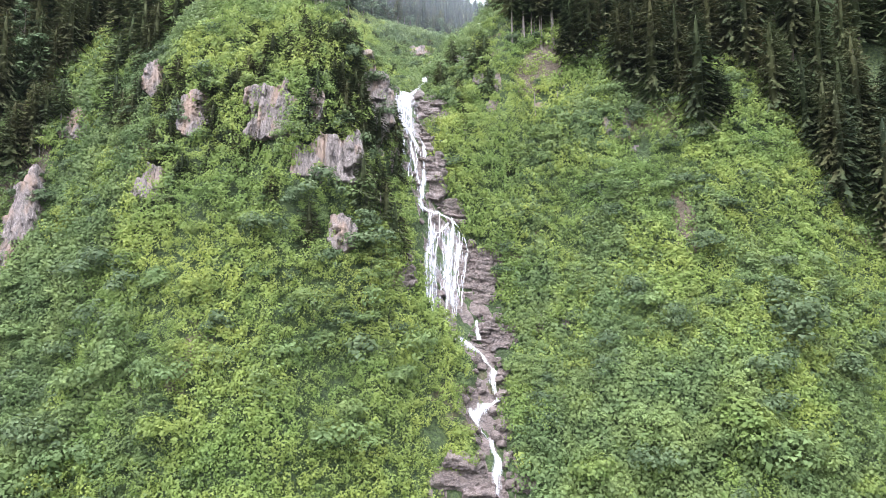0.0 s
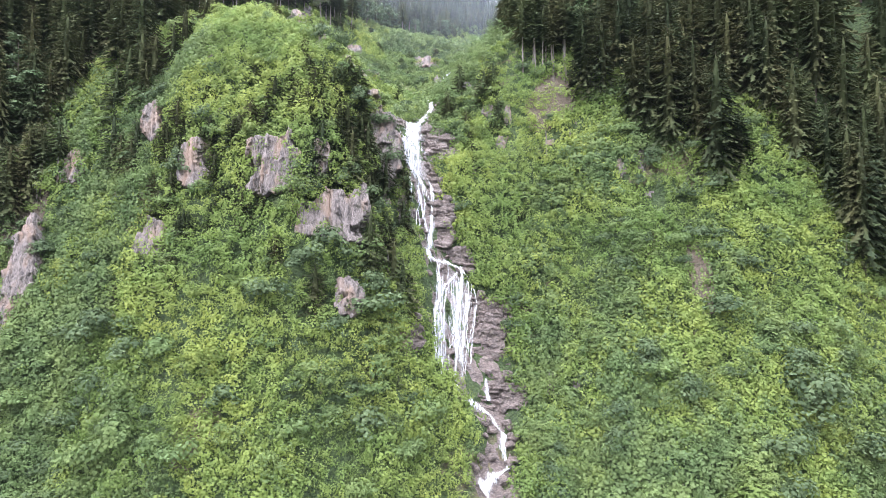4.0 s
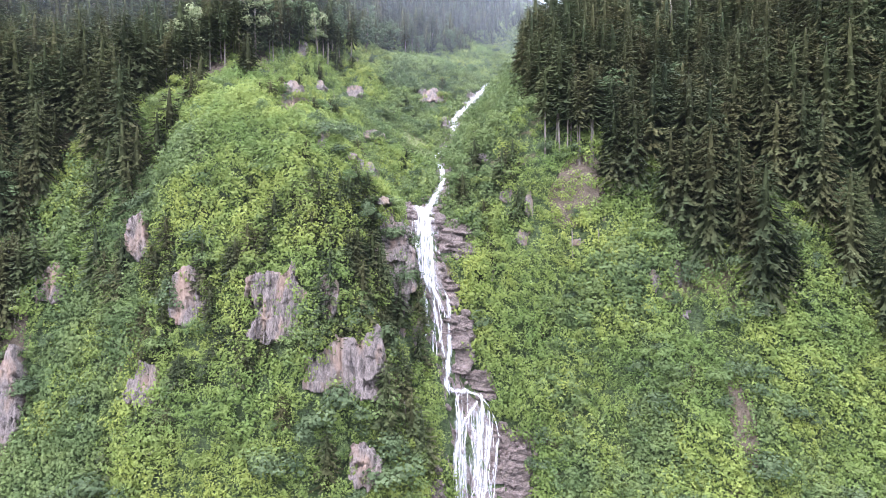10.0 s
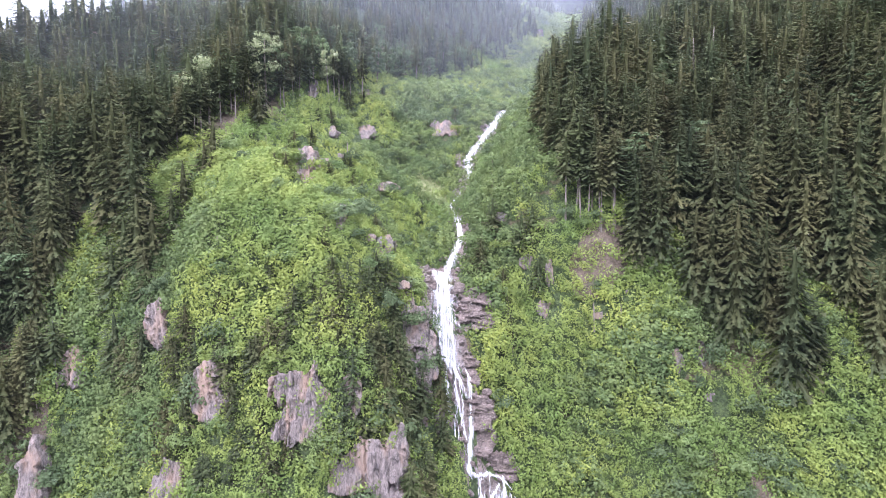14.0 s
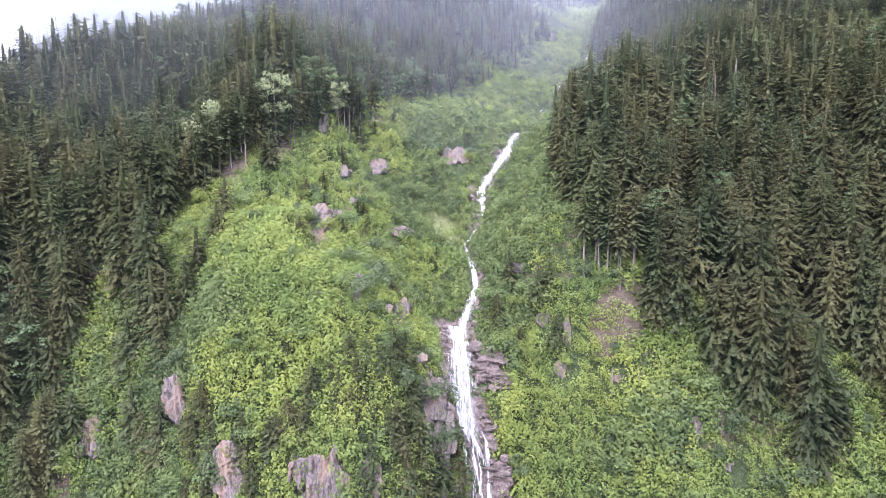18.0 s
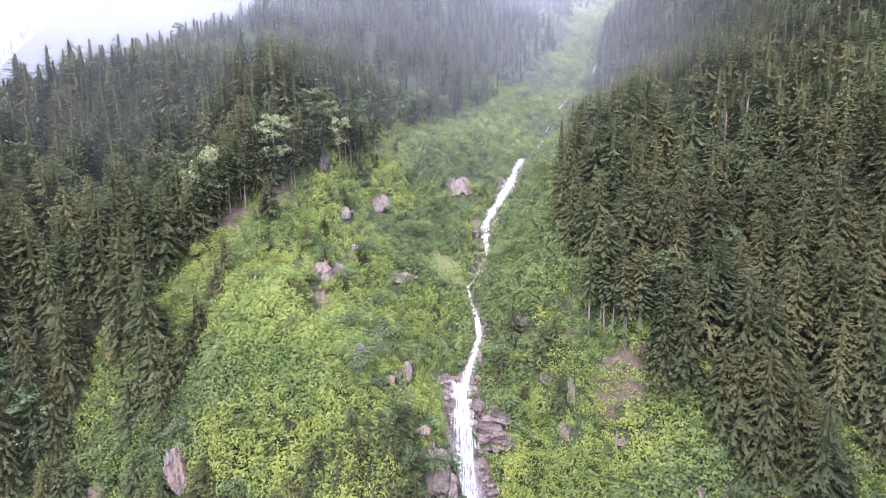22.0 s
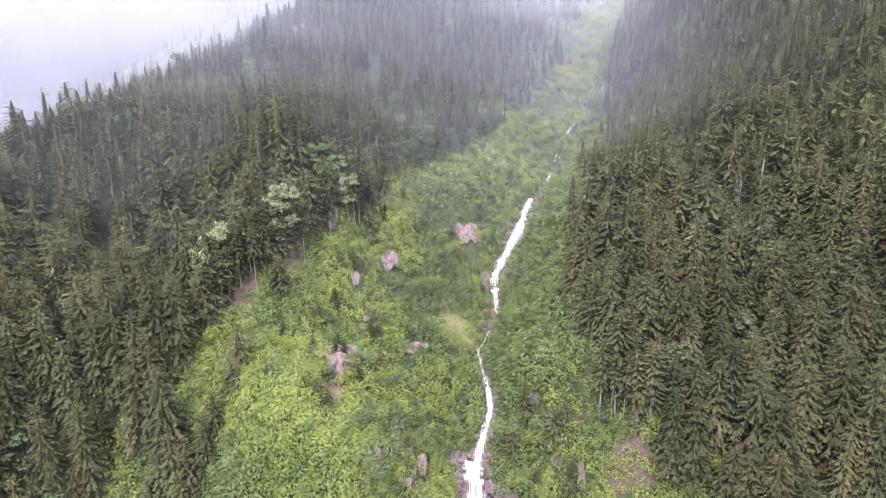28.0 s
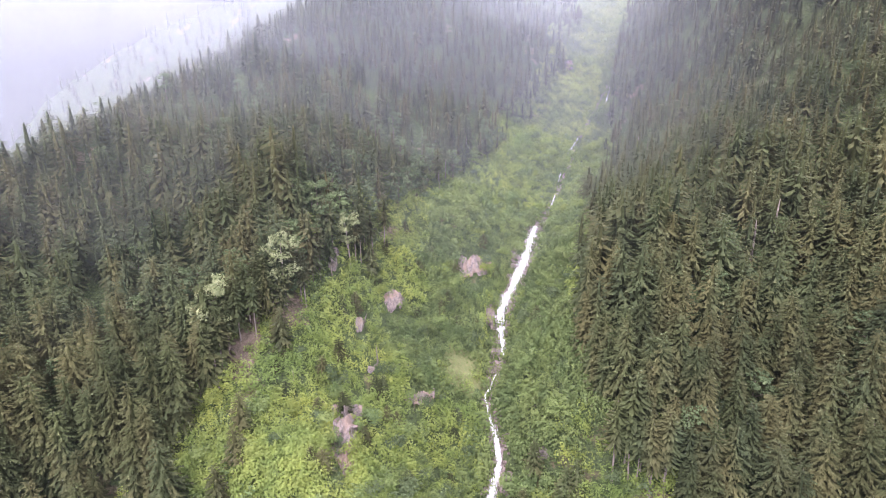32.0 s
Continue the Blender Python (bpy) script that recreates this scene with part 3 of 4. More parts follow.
# taller bushes that stand out of the thicket
dome_kinds = []
for k in range(7):
    n = 11
    a, r = rng.random(n) * 6.28, np.sqrt(rng.random(n)) * 0.42
    c = np.stack([np.cos(a) * r, np.sin(a) * r, 0.62 - 0.75 * r + rng.normal(0, 0.07, n)], 1)
    dome_kinds.append(leaf_cloud(rng, c, rng.uniform(0.14, 0.30, n), 540, 0.043, small=True))
tip = radians(14)
dome_kinds = [(v @ np.array([[1, 0, 0], [0, math.cos(tip), math.sin(tip)], [0, -math.sin(tip), math.cos(tip)]]), f) for v, f in dome_kinds]
x1, y1 = scatter(rng, -104, 98, 80, 140, 4.4, 2.9)
x2, y2 = scatter(rng, -72, 72, 140, 290, 5.6, 4.6)
x, y = np.r_[x1, x2], np.r_[y1, y2]
z = height(x, y)
keep = (ripple(x, y, 14, 41) + rng.normal(0, 0.5, len(x)) > -0.15) & ~(wooded(x, y) & wooded(x, y - 5)) & ~in_bed(x, y, 2.2) & ~bare(x, y) & ~on_rock(x, y, z) & ~on_rock(x, y, z + 2.5)
x, y = x[keep], y[keep]
for fx, fy, fz, wide, high in GREY_FACES:
    for u in np.linspace(-0.55, 0.55, 4):
        x, y = np.r_[x, fx + u * wide + rng.normal(0, 0.4)], np.r_[y, fy + 0.28 * high * (1 - 1.2 * abs(u)) + 1.2 + rng.normal(0, 0.4)]
z = height(x, y)
big = np.clip(3.4 + 0.9 * ripple(x, y, 16, 42) + rng.normal(0, 0.9, len(x)), 1.8, 6.0) * (1 + 0.5 * (y < 106))
pick = ripple(x, y, 20, 43) + rng.normal(0, 0.6, len(x))
for name, m, mat, label in (("tall_shrubs", pick < -0.45, SHRUB, "bright rounded shrubs rising from the thicket"), ("tall_alders", (pick >= -0.45) & (pick < 0.3), ALDER, "rounded blue-green alder bushes on steep slopes"), ("dark_bushes", pick >= 0.3, BROADLEAF, "dark green rounded bushes on steep slopes")):
    n = m.sum()
    tagged(put(name, *spread(dome_kinds, x[m], y[m], z[m] + 0.25 * big[m] - 0.3, rng.normal(0, 0.6, n), big[m] * rng.uniform(0.8, 1.25, n), big[m] * rng.uniform(0.85, 1.3, n), rng.integers(0, 7, n)), mat), label, "shrubs", kind="stuff")

# ---- rock ----
ball = bmesh.new()
bmesh.ops.create_icosphere(ball, subdivisions=3, radius=1)
BALL_V = np.array([v.co[:] for v in ball.verts])
BALL_F = np.array([[v.index for v in f.verts] for f in ball.faces])
ball.free()


def rock_shape(rng, planes=15, boxy=0.6):
    """A block with flat broken faces, about one unit in each half axis."""
    n = rng.normal(size=(planes, 3))
    n /= np.linalg.norm(n, axis=1)[:, None]
    n = np.concatenate([n, np.array([[1, 0.1, 0], [-1, 0, 0.1], [0, 1, 0], [0.1, -1, 0.1], [0, 0.1, 1], [0, 0, -1]])])
    n[-6:] += rng.normal(0, 0.16, (6, 3))
    n /= np.linalg.norm(n, axis=1)[:, None]
    h = np.r_[rng.uniform(0.82, 1.12, planes), rng.uniform(boxy, boxy + 0.25, 6)]
    reach = np.min(np.where(BALL_V @ n.T > 0.05, h / np.maximum(BALL_V @ n.T, 0.05), 9.0), axis=1)
    v = BALL_V * reach[:, None]
    return v + 0.03 * np.sin(v[:, [1, 2, 0]] * 9 + rng.random(3) * 6)


ROCK_MESH = {}
for mat in (GREY_ROCK, WET_ROCK, PALE_ROCK):
    ROCK_MESH[mat.name] = []
    for k in range(8):
        me = raw_mesh("block", rock_shape(rng), BALL_F)
        me.materials.append(mat)
        ROCK_MESH[mat.name].append(me)



def crag(x, y, z, wide, high, mat, label, name, group, crack=1.0, loose=3, strata=False):
    """A broken rock face that stands out of the slope, with a few loose blocks; x, y, z is the middle of its front."""
    base = tagged(new(name), label, "rock", group)
    base.location = (x, y, z)
    seed = rng.random() * 90
    slope = float(height(x, y + 1.5) - height(x, y - 1.5)) / 3
    lean = min(0.7, max(0.2, 0.62 / max(slope, 0.3)))
    nx, nz = max(16, int(wide * 1.3 / 0.16)), max(14, int(high * 1.3 / 0.2))
    gu, gv = np.meshgrid(np.linspace(-1.3, 1.3, nx), np.linspace(-1.3, 1.3, nz))
    px, pz = gu * wide / 2, gv * high / 2

    def chance(a, b, k):
        n = np.sin(a * 12.99 + b * 78.23 + k * 37.7 + seed) * 43758.5453
        return n - np.floor(n)

    # jointed rock: courses of blocks, standing in columns on dry cliffs and lying in beds beside the falls
    if strata:
        u, v, size_u, size_v = pz + 0.12 * px, px, 0.75, 2.2
    else:
        u, v, size_u, size_v = px + (0.12 * math.sin(seed)) * pz, pz + 0.2 * px, 0.55 + 0.06 * wide, 2.0 + 0.12 * high
    u = u + 0.30 * ripple(px + seed, pz, 2.6, 81)
    row = np.floor(u / size_u + 0.35 * np.sin(np.floor(u / size_u) * 2.1 + seed))
    part_v = v / (size_v * (0.6 + 0.9 * chance(row, 0, 1))) + 7 * chance(row, 0, 2)
    bit = np.floor(part_v)
    du, dv = u - (row + 0.5) * size_u, (part_v - bit - 0.5) * size_v
    bold = (0.6 if strata else 0.26 + 0.015 * min(wide, high)) * crack
    push = (chance(row, bit, 3) - 0.5) * bold + (chance(np.floor(row / 3), np.floor(bit / 2), 4) - 0.5) * bold * 1.8
    face = push + (chance(row, bit, 5) - 0.5) * 0.9 * du + (chance(row, bit, 6) - 0.5) * 0.35 * dv
    joint = np.clip(1 - (0.5 - np.abs(u / size_u - np.floor(u / size_u) - 0.5)) / 0.10, 0, 1)
    outline = np.abs(gu) ** 2.4 + np.abs(gv) ** 2.4 + 0.35 * (chance(row, 0, 8) - 0.5) + 0.9 * ripple(px + seed, pz, 2.2, 85) + 0.4 * ripple(px, pz + seed, 0.8, 86)
    back = 13.0 * np.clip(outline - 1.0, 0, 0.5)
    py = lean * pz - 0.2 + back + face + 0.28 * joint + 0.05 * ripple(px + seed, pz, 0.4, 87)
    jig = 0.05 * ripple(px * 2 + seed, pz * 2, 0.5, 88)
    i = (np.arange(nz - 1)[:, None] * nx + np.arange(nx - 1)).ravel()
    put("rock_face", np.stack([px + jig, py, pz + jig - np.where(gv > 0, 0.7 * back, 0)], -1).reshape(-1, 3), np.stack([i, i + 1, i + nx + 1, i + nx], 1), mat, base)
    for _ in range(loose):
        s = rng.uniform(0.12, 0.24) * min(wide, high)
        ob = new("block", ROCK_MESH[mat.name][rng.integers(0, 8)])
        ob.parent = base
        u, v = rng.uniform(-0.5, 0.5) * wide, rng.choice([-0.5, 0.5, 0.1]) * high
        ob.location = (u, lean * v + 0.2, v)
        ob.rotation_euler = (rng.normal(0, 0.2), rng.normal(0, 0.3), rng.random() * 6)
        ob.scale = (s * rng.uniform(0.8, 1.3), s, s * rng.uniform(0.7, 1.4))
    return base


for fx, fy, fz, wide, high in GREY_FACES:
    crag(fx, fy - 0.9 + 2.0 * (fy > 128), fz, wide * (1.1 + 0.2 * (fy > 150)), high * (1.1 - 0.4 * (fy > 150) - 0.15 * (fy > 128)), GREY_ROCK, "grey and rusty-pink rock cliff with vertical cracks", "rock_cliff", "rock cliffs", 1.2, 0)
for fx, fy, fz, wide, high in PALE_FACES:
    crag(fx, fy + 0.9, fz, wide * 0.7, high * 0.8, PALE_ROCK, "small pale weathered rock among green shrubs", "rock_outcrop", "small pale rocks", 0.7, 0)
for f in WET_FACES:
    crag(*f, WET_ROCK, "wet brown rock ledge beside the waterfall", "rock_ledge", "wet ledges of the falls", 1.1, 1, True)

# ---- falling water ----
def ribbon(name, points, mat, parent, lift=0.55, slim=1.0, across=11, step=0.3):
    """Water that runs down the slope along a line: a rippled, rounded band with ragged sides."""
    q = line_of(points, step)
    u = np.linspace(-0.5, 0.5, across)
    way = np.gradient(q[:, :2], axis=0)
    flat = np.abs(way[:, 0]) / (np.hypot(way[:, 0], way[:, 1]) + 1e-6)
    seed = rng.random() * 50
    wide = q[:, 2] * slim * (1 + 0.4 * ripple(q[:, 1] * 2 + seed, q[:, 0], 1.4) + 0.25 * ripple(q[:, 1] * 3, q[:, 0] + seed, 0.4))
    x = q[:, :1] + u * wide[:, None] + 0.18 * ripple(q[:, 1:2] * 2 + seed, u * 0 + q[:, :1], 1.0)
    y = q[:, 1:2] + 0 * u - flat[:, None] * (u * wide[:, None]) * 0.55
    z = height(x, y) + lift + 0.35 * (0.25 - u ** 2) * wide[:, None] * 0.6 + 0.12 * ripple(x * 3, y * 3, 0.8, 4)
    n, k = len(q), across
    i = (np.arange(n - 1)[:, None] * k + np.arange(k - 1)).ravel()
    ob = put(name, np.stack([x, y - 0.3, z], -1).reshape(-1, 3), np.stack([i, i + 1, i + k + 1, i + k], 1), mat, parent)
    body = ob.data.attributes.new("body", "FLOAT", "POINT")
    body.data.foreach_set("value", np.tile(1 - np.abs(2 * u) ** 1.5, n).astype(np.float32))
    ob.data.shade_smooth()
    return ob


falls = tagged(new("waterfall"), "white waterfall in several strands over dark rock", "waterfall")
brook = tagged(new("stream"), "white mountain stream tumbling over boulders", "stream")
upper = tagged(new("upper_cascade"), "narrow white cascade high in the green glen", "waterfall")
WATER = [
    ("chute", WHITE_WATER, falls, 0.5, [(-7.0, 168.5, 0.7), (-6.5, 163.6, 1.1), (-5.3, 158.7, 1.6), (-4.9, 152.9, 1.6), (-6.6, 148.7, 2.3), (-8.0, 144.7, 2.0), (-8.8, 142.0, 3.2)]),
    ("veil", VEIL_WATER, falls, 1.3, [(-9.6, 142.5, 3.4), (-9.5, 141.6, 5.2), (-9.0, 133.3, 5.6), (-8.7, 125.3, 5.4), (-8.4, 123.3, 5.0)]),
    ("veil_core", WHITE_WATER, falls, 1.5, [(-8.9, 142.5, 1.0), (-7.9, 135.1, 0.8), (-7.3, 128.0, 0.8), (-7.0, 124.8, 1.2)]),
    ("veil_core", WHITE_WATER, falls, 1.4, [(-10.8, 142.5, 0.8), (-10.1, 130.1, 0.6), (-9.8, 124.2, 0.7)]),
    ("splash_apron", WHITE_WATER, falls, 0.8, [(-7.5, 124.5, 2.9), (-6.8, 124.8, 4.3), (-5.9, 124.6, 5.7)]),
    ("cascade", WHITE_WATER, falls, 0.6, [(-8.3, 122.3, 1.1), (-8.5, 120.5, 0.7), (-8.2, 119.3, 0.7)]),
    ("cascade", WHITE_WATER, falls, 0.6, [(-7.0, 123.5, 1.2), (-6.1, 121.4, 0.8), (-5.4, 120.5, 1.0), (-4.5, 119.3, 1.0)]),
    ("cascade", WHITE_WATER, falls, 0.6, [(-4.6, 126.8, 1.9), (-4.0, 125.9, 1.2), (-4.0, 123.7, 0.8), (-4.0, 121.4, 0.8), (-4.3, 119.8, 0.9)]),
    ("cascade", WHITE_WATER, falls, 0.6, [(-4.3, 119.8, 1.1), (-4.4, 118.5, 1.0), (-4.5, 117.2, 1.4)]),
    ("lower_strand", WHITE_WATER, falls, 0.9, [(-4.1, 117.5, 1.0), (-2.8, 118.1, 1.3), (-2.3, 116.5, 1.3), (-2.5, 114.5, 1.8), (-3.3, 112.0, 2.1), (-3.1, 110.1, 2.1), (-2.6, 108.1, 1.7), (-1.8, 106.7, 1.6)]),
    ("lower_strand", WHITE_WATER, falls, 0.9, [(-3.1, 118.0, 1.1), (-1.0, 119.3, 1.0), (1.1, 119.9, 1.1), (3.1, 119.7, 1.4), (4.2, 118.9, 1.6), (4.8, 118.2, 1.5), (4.6, 116.7, 1.0), (4.1, 115.6, 0.9), (3.7, 113.7, 0.6), (3.4, 111.6, 0.6)]),
    ("lower_strand", WHITE_WATER, falls, 0.9, [(1.9, 120.1, 1.5), (2.1, 119.0, 1.8), (1.8, 117.8, 1.9), (1.0, 115.0, 1.6), (0.3, 112.9, 1.1)]),
    ("lower_strand", WHITE_WATER, falls, 0.9, [(1.1, 119.4, 0.8), (-1.3, 117.0, 0.8), (-2.2, 114.8, 0.9)]),
    ("lower_strand", WHITE_WATER, falls, 1.0, [(-2.2, 114.0, 1.1), (-0.5, 112.9, 1.1), (0.8, 112.0, 1.4), (0.7, 109.4, 1.6), (0.9, 107.5, 1.7), (1.9, 107.0, 1.5)]),
    ("lower_strand", WHITE_WATER, falls, 1.0, [(3.2, 119.2, 1.4), (3.4, 117.7, 1.6), (2.8, 116.0, 1.1), (2.4, 114.1, 0.8), (1.8, 111.6, 0.8)]),
    ("thin_curtain", THIN_WATER, falls, 0.6, [(1.5, 119.2, 3.4), (1.5, 117.3, 5.6), (0.9, 114.7, 5.6), (1.2, 112.5, 4.9), (1.8, 110.7, 3.5)]),
    ("thin_curtain", THIN_WATER, falls, 0.6, [(-2.1, 117.2, 2.0), (-2.0, 114.3, 2.8), (-2.2, 110.9, 3.1), (-1.9, 108.0, 2.4)]),
    ("spray", THIN_WATER, falls, 1.0, [(-1.9, 107.7, 1.2), (-1.4, 107.0, 1.6), (-0.7, 106.2, 1.8)]),
    ("side_trickle", WHITE_WATER, falls, 0.6, [(6.2, 111.2, 0.6), (6.3, 110.3, 0.7), (6.4, 109.0, 0.7)]),
    ("rapid", WHITE_WATER, brook, 0.6, [(1.1, 107.2, 2.0), (2.2, 107.2, 1.4), (4.7, 107.9, 1.3), (6.8, 107.6, 1.4), (7.7, 106.4, 1.6), (9.0, 105.8, 1.4), (8.6, 104.7, 1.1), (8.7, 103.3, 0.9), (9.5, 102.3, 0.9)]),
    ("rapid", WHITE_WATER, brook, 0.6, [(9.3, 102.3, 0.7), (8.0, 101.5, 0.8), (6.7, 100.7, 1.3), (4.8, 98.8, 2.2), (6.2, 97.9, 1.1), (7.3, 97.2, 0.9)]),
    ("rapid", WHITE_WATER, brook, 0.6, [(7.6, 97.3, 0.8), (7.7, 96.6, 0.9), (8.7, 95.3, 1.2), (8.1, 93.5, 1.5), (7.9, 91.8, 1.5)]),
    ("rapid", WHITE_WATER, upper, 0.8, [(11.7, 215.0, 2.1), (8.5, 206.6, 2.9), (6.8, 202.4, 2.8), (2.3, 194.8, 2.2), (-0.5, 191.2, 2.8), (-1.7, 187.7, 2.2), (-1.6, 182.1, 1.8), (-1.8, 177.0, 1.2)]),
    ("trickle", WHITE_WATER, upper, 0.6, [(-3.8, 173.3, 0.4), (-5.5, 170.6, 0.6), (-7.1, 168.2, 0.8)]),
    ("rapid", WHITE_WATER, upper, 0.8, [(53.3, 287.2, 0.7), (50.1, 280.0, 0.9), (46.3, 272.5, 0.9)]),
    ("rapid", WHITE_WATER, upper, 0.8, [(33.8, 260.7, 0.8), (28.4, 252.5, 0.8)]),
    ("rapid", WHITE_WATER, upper, 0.8, [(24.8, 244.1, 0.6), (22.9, 239.3, 0.6)]),
    ("rapid", WHITE_WATER, upper, 0.8, [(20.7, 232.6, 0.6), (18.5, 226.4, 0.7)]),
]
for name, mat, parent, lift, points in WATER:
    if name == "lower_strand":
        ribbon(name, points, mat, falls, lift + 0.5, 0.45, 9, 0.25)
    else:
        ribbon(name, points, mat, parent, lift + 0.2, 1.35 if parent is upper else 1.2 if parent is falls else 1.1)

# the fan of thin threads between the lip and the foot of the lower fall
for k in range(11):
    f = (k + rng.random() * 0.8) / 11
    x0, y0 = -3.2 + 8.0 * f, 118.6 + 1.2 * math.sin(3.1 * f)
    x1, y1 = -3.6 + 6.6 * f + rng.normal(0, 0.5), 107.6 + 3.6 * f + rng.normal(0, 0.6)
    begin = rng.uniform(0, 0.35) * (k % 3 > 0)
    path = []
    for j in range(9):
        g = begin + (1 - begin) * j / 8
        path.append((x0 + (x1 - x0) * g + 0.3 * math.sin(7 * g + k * 2.4) + rng.normal(0, 0.10), y0 + (y1 - y0) * g, rng.uniform(0.10, 0.34)))
    ribbon("thread", path, WHITE_WATER if k % 2 else VEIL_WATER, falls, 1.25, 1.0, 5, 0.25)
for k in range(7):
    x0 = -9.6 + 4.4 * (k + rng.random()) / 7
    path = [(x0 + 0.42 * (x0 + 8.0) * g + 0.25 * math.sin(9 * g + k) + rng.normal(0, 0.12), 124.4 - 6.0 * g, rng.uniform(0.12, 0.36)) for g in np.linspace(0, 1, 7)]
    ribbon("thread", path, WHITE_WATER if k % 2 else VEIL_WATER, falls, 1.0, 1.0, 5, 0.25)

# the rocky bed under the water
q = line_of(BED, 0.5)
u = np.linspace(-0.5, 0.5, 26)
gx, gy = q[:, :1] + np.where(q[:, 1:2] < 145, 1.2, 0.8) * u * q[:, 2:] * (1 + 0.3 * ripple(q[:, 1:2], 0 * u + 3.0, 2.2)), q[:, 1:2] + 0 * u
edge_drop = -1.3 * (np.abs(u) > 0.47)
steps = np.floor(2.2 * ripple(gx, gy * 1.4, 1.7, 51) + 1.5 * ripple(gx, gy, 0.7, 52)) * 0.16
gz = height(gx, gy) + 0.15 + steps + edge_drop
i = (np.arange(len(q) - 1)[:, None] * 26 + np.arange(25)).ravel()
bed = put("stream_bed", np.stack([gx, gy, gz], -1).reshape(-1, 3), np.stack([i, i + 1, i + 27, i + 26], 1), WET_ROCK)
tagged(bed, "stepped wet rock bed of the mountain stream", "stream bed", kind="structure")

stones = []
for k in range(6):
    stone = tagged(new("boulder", ROCK_MESH[WET_ROCK.name][k]), "rounded wet boulder in the stream bed", "boulder", "boulders of the stream")
    stones.append(stone)
k = 0
for lx, ly, lw in line_of(BED, 0.9):
    for side in (-1, 1):
        if rng.random() < 0.8 and ly < 222:
            bx, by = lx + side * lw * rng.uniform(0.2, 0.55), ly + rng.normal(0, 0.4)
            s = rng.uniform(0.3, 0.95) * (1.35 if ly < 112 else 1.0)
            ob = stones[k] if k < 6 else copy_thing(stones[k % 6], Matrix())
            ob.matrix_basis = Matrix.LocRotScale((bx, by, float(height(bx, by)) + 0.35), Euler((rng.normal(0, 0.4), rng.normal(0, 0.4), rng.random() * 6)), (s * rng.uniform(0.8, 1.4), s, s * rng.uniform(0.55, 0.9)))
            k += 1

# ---- bare ground ----
for bx, by, rx, ry in BARE:
    n = 22
    gx, gy = np.meshgrid(np.linspace(-1.25, 1.25, n), np.linspace(-1.25, 1.25, n))
    r = np.hypot(gx, gy)
    wx, wy = bx + gx * rx, by + gy * ry
    gz = height(wx, wy) + 0.22 - 1.2 * np.clip(r - 1.02 - 0.25 * ripple(wx, wy, 1.3, 61), 0, 1)
    i = (np.arange(n - 1)[:, None] * n + np.arange(n - 1)).ravel()
    soil = put("bare_patch", np.stack([wx, wy, gz], -1).reshape(-1, 3), np.stack([i, i + 1, i + n + 1, i + n], 1), MEADOW if by > 173 else SOIL)
    tagged(soil, "thin grass on a steep patch" if by > 173 else "bare brown soil on the steep slope", "bare ground", kind="structure")

# ---- single trees ----
def broadleaf(name, label, leaf, bark, group, clumps, count, size, trunk=0.45, slim=0.17, clump=(0.055, 0.10)):
    tree = tagged(new(name), label, "tree", group)
    lean = rng.normal(0, 0.02, 2)
    put("trunk", *stem([(0, 0, -0.05), (lean[0], lean[1], trunk), (lean[0] * 2, lean[1] * 2, 0.85)], (0.016, 0.012, 0.004)), bark, tree)
    cs, rs = [], []
    for _ in range(clumps):
        a, h = rng.random() * 6.28, rng.uniform(trunk, 0.92)
        r = slim * (1.1 - 0.7 * abs((h - trunk) / (1 - trunk) - 0.35)) * rng.uniform(0.5, 1.0)
        c = (math.cos(a) * r, math.sin(a) * r, h)
        cs.append(c)
        rs.append(rng.uniform(*clump))
        if len(cs) <= 5:
            put("limb", *stem([(lean[0], lean[1], h - 0.16), (c[0] * 0.5, c[1] * 0.5, h - 0.06), c], (0.007, 0.005, 0.002), 5), bark, tree)
    put("crown", *leaf_cloud(rng, cs, rs, count, size, 0.85, True), leaf, tree)
    return tree


pale = [broadleaf("birch_tree", "tall birch with pale crown and white trunk", BIRCH_LEAF, GREYWOOD, "pale birches", 34, 2400, 0.014, 0.45, 0.2, (0.045, 0.085)) for _ in range(2)]
for k, (x, y, t) in enumerate(((-54, 168.0, 20), (-68.5, 158.5, 21), (-41, 185, 15), (-88, 121, 9), (-84, 120, 8))):
    stand(pale, k, x, y, t, t * 0.95)
green = [broadleaf("broadleaf_tree", "green broadleaf tree among dark spruces", BROADLEAF, BARK, "broadleaf trees in the forest", 46, 1700, 0.018, 0.22, 0.22, (0.045, 0.085)) for _ in range(4)]
spots = [(-91, 126, 16), (-97, 131, 14), (-80, 152, 12), (-94, 140, 11), (-76, 170, 12), (-47, 184, 13), (-38, 198, 13), (-30, 208, 13), (-24, 219, 13), (80, 101, 9), (88, 99, 10), (70, 107, 8)]
while len(spots) < 92:
    sx, sy = (rng.uniform(-112, -20), rng.uniform(135, 238)) if len(spots) < 72 else (rng.uniform(30, 110), rng.uniform(130, 230))
    if wooded(np.array(sx), np.array(sy)):
        spots.append((sx, sy, rng.uniform(10, 14.5) * (0.68 if sy > 172 else 1.0)))
while len(spots) < 140:
    sy = rng.uniform(160, 250)
    spots.append((float(np.interp(sy, WOOD_LEFT_Y, WOOD_LEFT_X)) - rng.uniform(1, 13), sy, rng.uniform(8, 12) * (0.8 if sy > 200 else 1.0)))
for k, (x, y, t) in enumerate(spots):
    stand(green, k, x, y, t, t * rng.uniform(0.95, 1.25))
